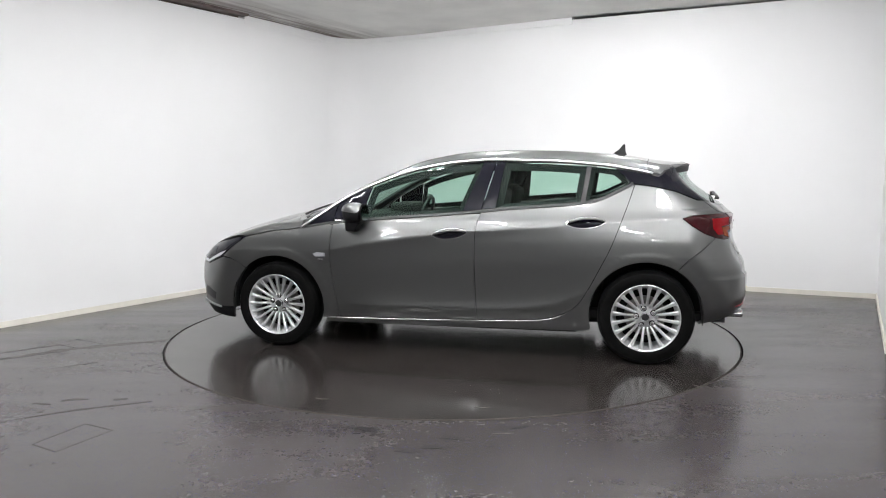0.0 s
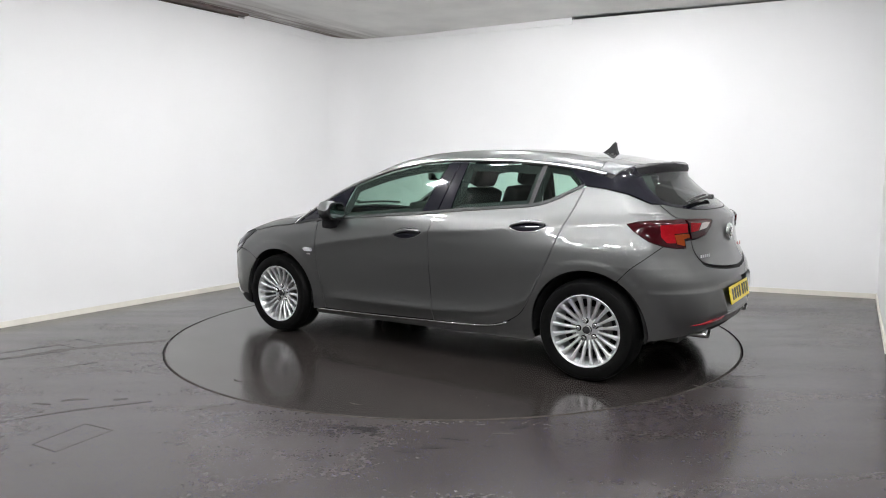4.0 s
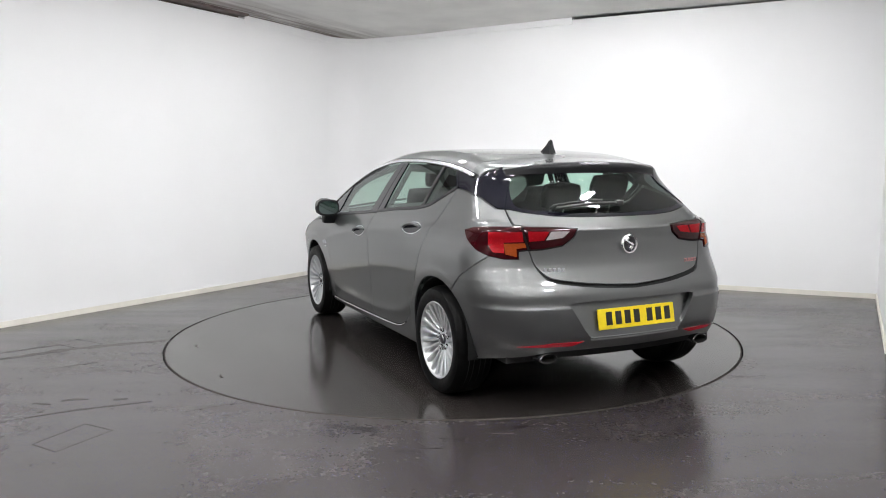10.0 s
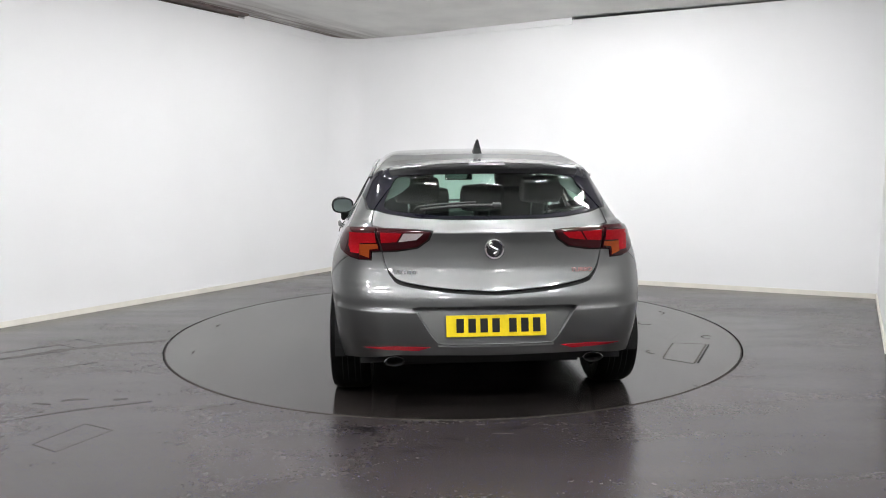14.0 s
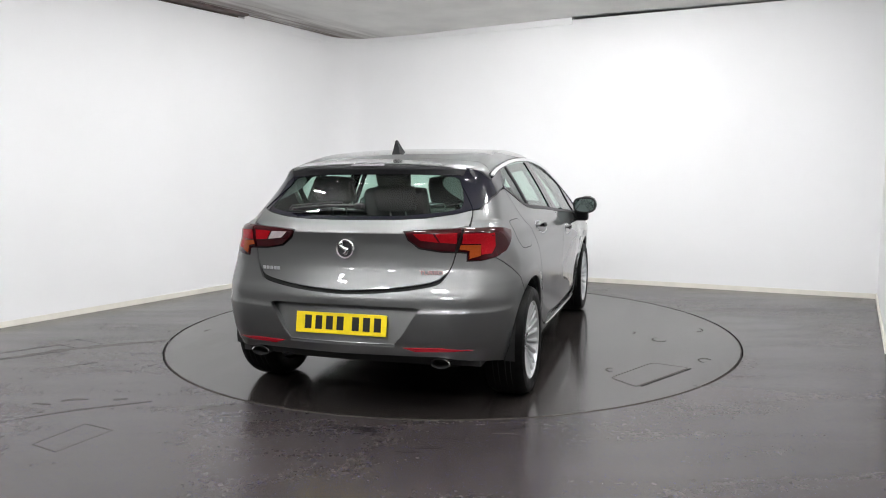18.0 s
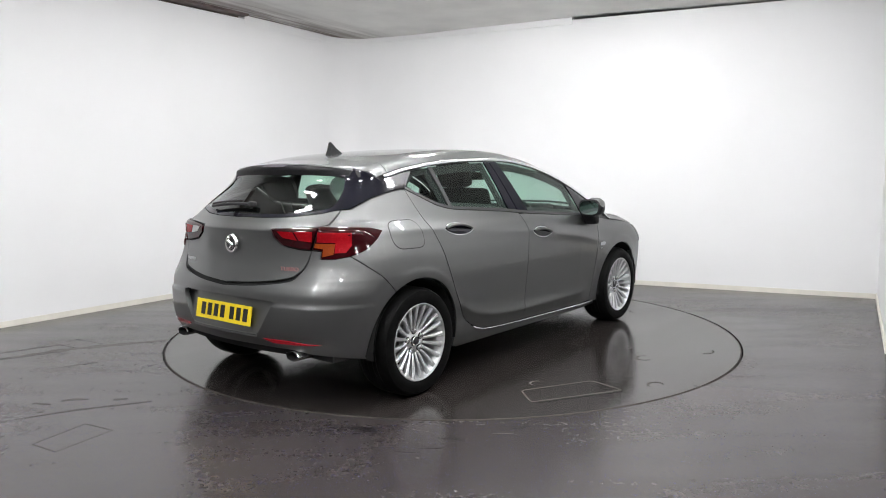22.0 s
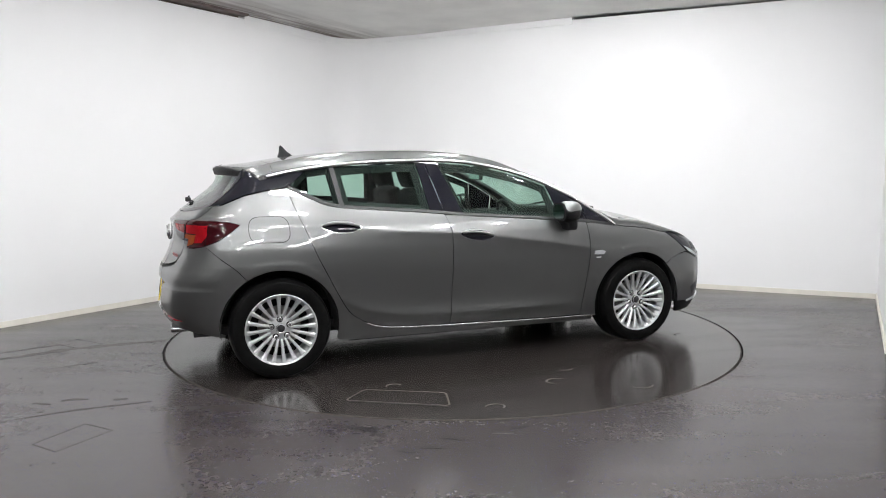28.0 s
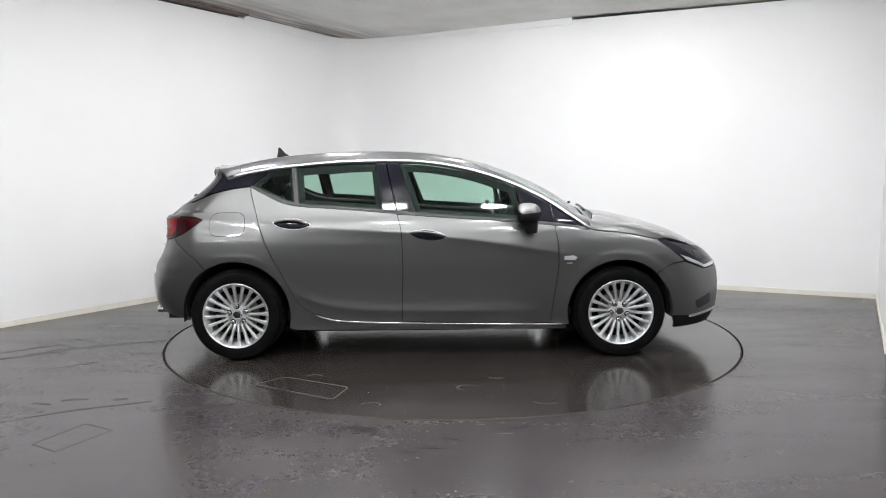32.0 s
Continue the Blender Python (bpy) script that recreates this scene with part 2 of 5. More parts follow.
def meet(start, way, far=2.0):
    """Where rays from inside leave the skin."""
    lo, hi = np.zeros(len(start)), np.full(len(start), far)
    for _ in range(34):
        mid = (lo + hi) / 2
        inside = skin(start + way * mid[:, None]) < 0
        lo, hi = np.where(inside, mid, lo), np.where(inside, hi, mid)
    return start + way * lo[:, None]


# ---- mesh helpers ----
def mesh_of(name, verts, faces, normals=None, smooth=False):
    me = bpy.data.meshes.new(name)
    me.from_pydata([tuple(map(float, v)) for v in verts], [], [list(map(int, f)) for f in faces])
    me.update()
    if smooth or normals is not None:
        me.polygons.foreach_set("use_smooth", [True] * len(me.polygons))
    if normals is not None:
        me.normals_split_custom_set([tuple(map(float, n)) for n in normals])
    return me


def part(name, data, material, parent=None, label="", at=None):
    """One mesh object, under a thing or a part where one is given."""
    if isinstance(data, bmesh.types.BMesh):
        me = bpy.data.meshes.new(name)
        data.to_mesh(me)
        data.free()
        data = me
    ob = new(name, data)
    if material is not None and len(data.materials) == 0:
        data.materials.append(material)
    ob.parent = parent
    if at is not None:
        ob.matrix_basis = at
    return tagged(ob, label)


def box(size, bevel=.0, at=(0, 0, 0), turn=None, smooth=False):
    bm = bmesh.new()
    bmesh.ops.create_cube(bm, size=1, matrix=Matrix.Diagonal((*size, 1)))
    if bevel:
        bmesh.ops.bevel(bm, geom=bm.edges[:], offset=bevel, segments=2, affect="EDGES", profile=.6)
    m = Matrix.Translation(at)
    if turn is not None:
        m = m @ turn
    bmesh.ops.transform(bm, matrix=m, verts=bm.verts)
    for f in bm.faces:
        f.smooth = smooth
    return bm


def lathe(profile, steps=48, axis="y", closed=False):
    """Turns (radius, along) pairs round an axis."""
    verts, faces = [], []
    for i in range(steps):
        a = 2 * math.pi * i / steps
        for r, h in profile:
            verts.append((r * math.cos(a), h, r * math.sin(a)) if axis == "y" else (r * math.cos(a), r * math.sin(a), h))
    n = len(profile)
    for i in range(steps):
        j = (i + 1) % steps
        for k in range(n if closed else n - 1):
            q = (k + 1) % n
            faces.append((i * n + k, i * n + q, j * n + q, j * n + k))
    return verts, faces


def lathe_mesh(name, profile, steps=48, axis="y", closed=False):
    v, f = lathe(profile, steps, axis, closed)
    me = mesh_of(name, v, f, smooth=True)
    bm = bmesh.new()
    bm.from_mesh(me)
    bmesh.ops.recalc_face_normals(bm, faces=bm.faces)
    for e in bm.edges:
        e.smooth = e.calc_face_angle(0) < .6
    bm.to_mesh(me)
    bm.free()
    return me


def spline(pts, n=6):
    """Points along a smooth line through pts (any dimension)."""
    p = [np.array(q, float) for q in pts]
    p = [2 * p[0] - p[1], *p, 2 * p[-1] - p[-2]]
    out = []
    for i in range(1, len(p) - 2):
        for k in range(n):
            t = k / n
            out.append(.5 * (2 * p[i] + (p[i + 1] - p[i - 1]) * t + (2 * p[i - 1] - 5 * p[i] + 4 * p[i + 1] - p[i + 2]) * t * t
                             + (3 * p[i] - p[i - 1] - 3 * p[i + 1] + p[i + 2]) * t ** 3))
    out.append(p[-2])
    return [tuple(q) for q in out]


def rounded(pts, r, n=5):
    """A closed polygon with rounded corners."""
    out = []
    k = len(pts)
    for i in range(k):
        a, b, c = (np.array(pts[j % k], float) for j in (i - 1, i, i + 1))
        u, v = (a - b) / np.linalg.norm(a - b), (c - b) / np.linalg.norm(c - b)
        rr = min(r, .45 * np.linalg.norm(a - b), .45 * np.linalg.norm(c - b))
        s, e = b + u * rr, b + v * rr
        for q in range(n + 1):
            t = q / n
            out.append(tuple((1 - t) ** 2 * s + 2 * t * (1 - t) * b + t * t * e))
    return out


def inset(poly, d):
    """The polygon moved inwards by d."""
    p = np.array(poly, float)
    area = np.sum(p[:, 0] * np.roll(p[:, 1], -1) - np.roll(p[:, 0], -1) * p[:, 1])
    e = np.roll(p, -1, 0) - p
    e /= np.maximum(np.linalg.norm(e, axis=1, keepdims=True), 1e-9)
    nrm = np.stack([-e[:, 1], e[:, 0]], 1) * (1 if area > 0 else -1)
    prev = np.roll(nrm, 1, 0)
    m = nrm + prev
    m /= np.maximum(np.sum(m * nrm, 1, keepdims=True), .5)
    return [tuple(q) for q in p + d * m]


REAR_AXIS, FRONT_AXIS = -1.0, 1.15


def side_chart(uv):
    s = np.stack([uv[:, 0], np.zeros(len(uv)), uv[:, 1]], 1)
    return s, np.tile([0., 1., 0.], (len(uv), 1))


def rear_chart(uv):
    s = np.stack([np.full(len(uv), REAR_AXIS), np.zeros(len(uv)), uv[:, 1]], 1)
    return s, np.stack([-np.cos(uv[:, 0]), np.sin(uv[:, 0]), np.zeros(len(uv))], 1)


def front_chart(uv):
    s = np.stack([np.full(len(uv), FRONT_AXIS), np.zeros(len(uv)), uv[:, 1]], 1)
    return s, np.stack([np.cos(uv[:, 0]), np.sin(uv[:, 0]), np.zeros(len(uv))], 1)


def top_chart(uv):
    s = np.stack([uv[:, 0], uv[:, 1], top_line(uv[:, 0]) - .24], 1)
    return s, np.tile([0., 0., 1.], (len(uv), 1))


def rear_pt(x, y, z):
    return (math.atan2(y, REAR_AXIS - x), z)


def front_pt(x, y, z):
    return (math.atan2(y, x - FRONT_AXIS), z)


def rear_at(y, z):
    """The rear chart's place of a point of the tail, by its offset from the middle and its height."""
    p = np.array([[-1.2, y, z]])
    q = meet(p, np.array([[-1., 0., 0.]]))[0]
    return rear_pt(*q)


def front_at(y, z):
    q = meet(np.array([[1.2, y, z]]), np.array([[1., 0., 0.]]))[0]
    return front_pt(*q)


def patch(poly, chart, cell=.03, depth=.012, lift=0.0, gap=.0025, seam=None):
    """A panel of the skin within a polygon of the chart: verts, faces and a normal for each face corner."""
    cells = cell if isinstance(cell, tuple) else (cell, cell)
    whole = poly
    poly = inset(poly, gap) if gap else list(poly)
    if seam is not None:
        poly = [tuple(0.0 if k == seam and abs(o[seam]) < 1e-3 else c for k, c in enumerate(p)) for o, p in zip(whole, poly)]
    dense = []
    k = len(poly)
    for i in range(k):
        a, b = np.array(poly[i]), np.array(poly[(i + 1) % k])
        n = max(1, int(np.hypot((b - a)[0] / cells[0], (b - a)[1] / cells[1])))
        dense += [tuple(a + (b - a) * j / n) for j in range(n)]
    clean = [p for i, p in enumerate(dense) if math.dist(p, dense[i - 1]) > 2e-4]
    area = sum(a[0] * b[1] - b[0] * a[1] for a, b in zip(clean, clean[1:] + clean[:1]))
    if area < 0:
        clean.reverse()
    bm = bmesh.new()
    bm.faces.new([bm.verts.new((p[0], p[1], 0)) for p in clean])
    lo, hi = np.min(clean, 0), np.max(clean, 0)
    for axis in (0, 1):
        for g in np.arange(math.floor(lo[axis] / cells[axis]) * cells[axis] + cells[axis] * .503, hi[axis], cells[axis]):
            co, no = [0, 0, 0], [0, 0, 0]
            co[axis], no[axis] = g, 1
            bmesh.ops.bisect_plane(bm, geom=bm.verts[:] + bm.edges[:] + bm.faces[:], dist=1e-6, plane_co=co, plane_no=no)
    bmesh.ops.triangulate(bm, faces=[f for f in bm.faces if len(f.verts) > 4])
    bm.verts.index_update()
    uv = np.array([v.co[:2] for v in bm.verts])
    faces = [[v.index for v in f.verts] for f in bm.faces]
    border = [(e.verts[0].index, e.verts[1].index, e.link_faces[0]) for e in bm.edges if len(e.link_faces) == 1]
    rim = []
    for a, b, f in border:
        order = [v.index for v in f.verts]
        i = order.index(a)
        rim.append((a, b) if order[(i + 1) % len(order)] == b else (b, a))
    bm.free()
    start, way = chart(uv)
    p = meet(start, way)
    n = slope(p)
    out = p + n * lift
    q = faces[0]
    fn = np.cross(out[q[1]] - out[q[0]], out[q[2]] - out[q[0]])
    if fn @ n[q[0]] < 0:
        faces = [f[::-1] for f in faces]
        rim = [(b, a) for a, b in rim]
    verts, norms = [tuple(v) for v in out], [n[i] for f in faces for i in f]
    if depth:
        inner = out - n * depth
        for a, b in rim:
            ids = []
            for v, pos in ((b, out[b]), (a, out[a]), (a, inner[a]), (b, inner[b])):
                verts.append(tuple(pos))
                ids.append(len(verts) - 1)
            fn = np.cross(np.array(verts[ids[1]]) - verts[ids[0]], np.array(verts[ids[3]]) - verts[ids[0]])
            fn = fn / max(np.linalg.norm(fn), 1e-9)
            faces.append(ids)
            norms += [fn] * 4
    return verts, faces, norms


def mirrored(geo):
    v, f, n = geo
    out, k = [], 0
    flipped = []
    for q in f:
        out.append(list(q)[::-1])
        flipped += [(m[0], -m[1], m[2]) for m in n[k:k + len(q)]][::-1]
        k += len(q)
    return [(a, -b, c) for a, b, c in v], out, flipped


def joined(a, b):
    s = len(a[0])
    return list(a[0]) + list(b[0]), list(a[1]) + [[i + s for i in f] for f in b[1]], list(a[2]) + list(b[2])


def skin_part(name, poly, chart, material, parent, label="", sides="L", **kw):
    """A panel on the left (L), on the right (R), on each side as a part of its own (LR), or one panel across both halves (J)."""
    if sides == "J":
        kw["seam"] = 1 if chart is top_chart else 0
    geo = patch(poly, chart, **kw)
    made = []
    if sides == "J":
        geo = joined(geo, mirrored(geo))
    if sides in ("L", "LR", "J", "C"):
        made.append(part(name, mesh_of(name, *geo), material, parent[0] if isinstance(parent, tuple) else parent, label))
    if sides in ("R", "LR"):
        made.append(part(name, mesh_of(name, *mirrored(geo)), material, parent[1] if isinstance(parent, tuple) else parent, label))
    return tuple(made) if len(made) > 1 else made[0]


def tube(points, radius, steps=8, closed=False, flat=1.0):
    """A round bar along points."""
    p = [Vector(q) for q in points]
    n = len(p)
    verts, faces = [], []
    for i in range(n):
        d = (p[(i + 1) % n] - p[i - 1]) if closed else (p[min(i + 1, n - 1)] - p[max(i - 1, 0)])
        d.normalize()
        u = d.cross(Vector((0, 0, 1)))
        if u.length < .05:
            u = d.cross(Vector((1, 0, 0)))
        u.normalize()
        w = d.cross(u)
        for k in range(steps):
            a = 2 * math.pi * k / steps
            verts.append(p[i] + u * math.cos(a) * radius + w * math.sin(a) * radius * flat)
    for i in range(n if closed else n - 1):
        j = (i + 1) % n
        for k in range(steps):
            q = (k + 1) % steps
            faces.append((i * steps + k, i * steps + q, j * steps + q, j * steps + k))
    if not closed:
        faces += [tuple(range(steps))[::-1], tuple((n - 1) * steps + k for k in range(steps))]
    bm = bmesh.new()
    vs = [bm.verts.new(v) for v in verts]
    for f in faces:
        bm.faces.new([vs[i] for i in f]).smooth = True
    bmesh.ops.recalc_face_normals(bm, faces=bm.faces)
    return bm


def on_side(x, z, lift=0.0):
    p = meet(*side_chart(np.array([[x, z]])))
    return p[0] + slope(p)[0] * lift


def on_rear(u, z, lift=0.0):
    p = meet(*rear_chart(np.array([[u, z]])))
    return p[0] + slope(p)[0] * lift


# ---- the room ----
TURN_R = 2.236
TURN_MID = .025           # the turntable's centre along y
TURN_AT = (.175, .062)          # the turntable's centre in the car's own plan
CORNERS = [(-3.832, .142), (-1.374, 3.907), (4.234, 1.306), (3.05, -.875), (3.4, -8.6), (-6.3, -8.6), (-6.3, -3.639)]
ROOM_H, PANEL_H = 3.06, 2.972
ceil_z = curve((-8, 3.08), (-2.3, 3.045), (-1.8, 3.026), (-1.5, 3.008), (-1.1, 2.997), (-.5, 2.987), (.15, 2.998), (.7, 3.003), (1.4, 3.012), (3.4, 2.990), (6, 2.98))


def fillet_path(a, c, b, r, n=10):
    """From a to b round the corner c by radius r."""
    a, c, b = (np.array(p, float) for p in (a, c, b))
    u, v = (a - c) / np.linalg.norm(a - c), (b - c) / np.linalg.norm(b - c)
    ang = math.acos(u @ v)
    d = r / math.tan(ang / 2)
    s, e = c + u * d, c + v * d
    bis = (u + v) / np.linalg.norm(u + v)
    o = c + bis * r / math.sin(ang / 2)
    a0, a1 = math.atan2(*(s - o)[::-1]), math.atan2(*(e - o)[::-1])
    if a1 - a0 > math.pi:
        a1 -= 2 * math.pi
    if a0 - a1 > math.pi:
        a1 += 2 * math.pi
    return [tuple(a)] + [(o[0] + r * math.cos(a0 + (a1 - a0) * i / n), o[1] + r * math.sin(a0 + (a1 - a0) * i / n)) for i in range(n + 1)] + [tuple(b)]


def strip_wall(name, path, z0, z1, inner, outer, material, label, category):
    """A wall, board or band along a path, reaching from `inner` inside the path to `outer` outside it."""
    n = len(path)
    p = [Vector((*q, 0)) for q in path]
    offs = []
    for i in range(n):
        d = (p[min(i + 1, n - 1)] - p[max(i - 1, 0)]).normalized()
        offs.append(Vector((-d.y, d.x, 0)))
    bm = bmesh.new()
    ring = []
    z1 = z1 if isinstance(z1, list) else [z1] * n
    for i in range(n):
        a, b = p[i] - offs[i] * inner, p[i] + offs[i] * outer
        ring.append([bm.verts.new(q) for q in ((a.x, a.y, z0), (a.x, a.y, z1[i]), (b.x, b.y, z1[i]), (b.x, b.y, z0))])
    for i in range(n - 1):
        for k in range(4):
            m = (k + 1) % 4
            f = bm.faces.new((ring[i][k], ring[i][m], ring[i + 1][m], ring[i + 1][k]))
            f.smooth = k == 0 and n > 4
    bm.faces.new(ring[0])
    bm.faces.new(ring[-1][::-1])
    bmesh.ops.recalc_face_normals(bm, faces=bm.faces)
    for e in bm.edges:
        e.smooth = e.calc_face_angle(0) < .5
    return tagged(part(name, bm, material), label, category, kind="structure")


def build_room():
    A, Cn, E = CORNERS[0], CORNERS[1], CORNERS[2]
    back_l = (A[0] + (A[0] - Cn[0]) * 1.0, A[1] + (A[1] - Cn[1]) * 1.0)
    white_l = (A[0] + (A[0] - Cn[0]) * .19, A[1] + (A[1] - Cn[1]) * .19)   # the white paint ends here
    path = fillet_path(white_l, Cn, E, .42)
    strip_wall("wall_back", path, 0, [3.012] + [3.0] * (len(path) - 2) + [PANEL_H], 0, .14, WALL, "white painted wall with a rounded inner corner", "wall")
    strip_wall("baseboard", path, 0, .050, .014, -.001, BASE, "cream painted skirting along the white wall", "baseboard")
    # band under the ceiling, round the corner only
    left_end = (-2.311, 2.500)
    right_end = (1.393, 2.623)
    strip_wall("trim", fillet_path(left_end, Cn, right_end, .42), 2.936, ROOM_H, .018, .10, WALL, "white band closing the wall top round the corner", "trim")
    right = [CORNERS[2], CORNERS[3], CORNERS[4]]
    strip_wall("wall_right", right[:2], 0, PANEL_H, 0, .14, WALL, "white painted side wall", "wall")
    strip_wall("baseboard", right[:2], 0, .055, .014, -.001, BASE, "cream painted skirting along the side wall", "baseboard")
    # unseen walls added to close the room; their grey brightens the car's sides
    strip_wall("wall_right_rear", right[1:], 0, ROOM_H, 0, .14, GREY_WALL, "unseen grey wall added behind the camera", "wall")
    strip_wall("wall_rear", [CORNERS[4], CORNERS[5]], 0, ROOM_H, 0, .14, GREY_WALL, "unseen grey rear wall, added", "wall")
    strip_wall("wall_left_rear", [CORNERS[5], back_l], 0, ROOM_H, 0, .14, GREY_WALL, "unseen grey rear side wall, added", "wall")
    strip_wall("wall_left", [back_l, white_l], 0, ROOM_H, 0, .14, GREY_WALL, "unseen grey wall added beside the white backdrop", "wall")
    # dark void above the wall panels: brown strips with the gap's shade in their colour
    strip_wall("wall_top_gap", fillet_path(back_l, Cn, E, .42), 3.014, ROOM_H - .002, -.10, .16, STAIN_AND_SHADE, "dark brown fill of the gap above the wall panels, its shade painted in", "wall")
    strip_wall("wall_top_gap_right", right[:2], PANEL_H + .002, ROOM_H - .002, -.10, .16, STAIN_AND_SHADE, "dark brown fill of the gap above the side wall, its shade painted in", "wall")
    bm = bmesh.new()
    xs = sorted([-8, -5, 2.4, 4, 6] + [-2.9 + .2 * i for i in range(25)])
    rows = [[[bm.verts.new((x, y, float(ceil_z(x)) + up)) for y in (-10.5, 5.5)] for x in xs] for up in (0, .12)]
    for (a, b), (c, e) in zip(zip(rows[0], rows[0][1:]), zip(rows[1], rows[1][1:])):
        bm.faces.new((a[0], a[1], b[1], b[0])).smooth = True
        bm.faces.new((c[0], e[0], e[1], c[1]))
        for k in (0, 1):
            bm.faces.new((a[k], b[k], e[k], c[k]))
    for k in (0, -1):
        bm.faces.new((rows[0][k][0], rows[0][k][1], rows[1][k][1], rows[1][k][0]))
    bmesh.ops.recalc_face_normals(bm, faces=bm.faces)
    tagged(part("ceiling", bm, CEIL), "grey patchy concrete ceiling", "ceiling", kind="structure")
    # stained boards along the ceiling's left edge
    d = np.array(Cn) - np.array(A)
    d = d / np.linalg.norm(d)
    nrm = np.array([d[1], -d[0]])
    n = 0
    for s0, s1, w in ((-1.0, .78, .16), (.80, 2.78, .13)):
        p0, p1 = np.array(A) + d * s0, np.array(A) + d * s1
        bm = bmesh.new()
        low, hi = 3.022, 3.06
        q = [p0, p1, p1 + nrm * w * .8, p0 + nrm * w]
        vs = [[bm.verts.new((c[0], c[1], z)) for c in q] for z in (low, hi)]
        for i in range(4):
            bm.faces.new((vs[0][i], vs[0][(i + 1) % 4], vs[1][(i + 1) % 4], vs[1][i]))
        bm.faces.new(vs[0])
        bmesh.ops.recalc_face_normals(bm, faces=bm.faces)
        tagged(part("ceiling_board", bm, STAIN_AND_SHADE), "brown water-stained ceiling board above the wall", "board", "ceiling boards")


def build_floor():
    steps = 128
    verts, faces = [], []
    lo, hi = (-9.0, -10.0), (7.5, 7.0)
    for i in range(steps):
        a = 2 * math.pi * i / steps
        c, s = math.cos(a), math.sin(a)
        k = min((hi[0] if c > 0 else lo[0]) / c if abs(c) > 1e-6 else 1e9, (hi[1] if s > 0 else lo[1]) / s if abs(s) > 1e-6 else 1e9)
        verts += [(TURN_R * c, TURN_R * s + TURN_MID, -.06), (TURN_R * c, TURN_R * s + TURN_MID, 0), (3.2 * c, 3.2 * s, 0), (k * c, k * s, 0)]
    for i in range(steps):
        j = (i + 1) % steps
        for k in range(3):
            faces.append((4 * i + k, 4 * i + k + 1, 4 * j + k + 1, 4 * j + k))
    me = mesh_of("floor", verts, faces)
    bm = bmesh.new()
    bm.from_mesh(me)
    bmesh.ops.recalc_face_normals(bm, faces=bm.faces)
    bm.to_mesh(me)
    bm.free()
    ground = tagged(part("floor", me, FLOOR), "dark grey speckled rubber floor, damp in patches", "floor", kind="structure")
    build_streaks(ground)
    me = lathe_mesh("pit", [(0, -.06), (TURN_R + .05, -.06)], 64, "z")
    tagged(part("turntable_pit", me, GROOVE), "dark pit under the turntable", "floor", kind="structure")
    r = TURN_R - .012
    prof = [(0.001, 0), (r - .008, 0), (r - .008, -.05), (0.001, -.05)]
    disc = part("turntable", lathe_mesh("turntable", prof, 128, "z"), DISC)
    part("turntable_rim", lathe_mesh("turntable_rim", [(r - .0075, -.012), (r - .0075, .0012), (r - .002, .0006), (r, -.004), (r, -.05)], 128, "z"), SCUFF, disc, "thin light brown rim")
    tagged(disc, "round dark rubber-covered turntable set flush in the floor", "turntable")
    return disc


def hatch_frame(pts, width, z, name, material, parent=None):
    """A thin raised outline of a cover let into the floor."""
    outer, inner = pts, inset(pts, width)
    bm = bmesh.new()
    n = len(pts)
    vo = [bm.verts.new((p[0], p[1], z)) for p in outer]
    vi = [bm.verts.new((p[0], p[1], z)) for p in inner]
    for i in range(n):
        j = (i + 1) % n
        bm.faces.new((vo[i], vo[j], vi[j], vi[i]))
    bmesh.ops.recalc_face_normals(bm, faces=bm.faces)
    for f in bm.faces:
        if f.normal.z < 0:
            f.normal_flip()
    return part(name, bm, material, parent)


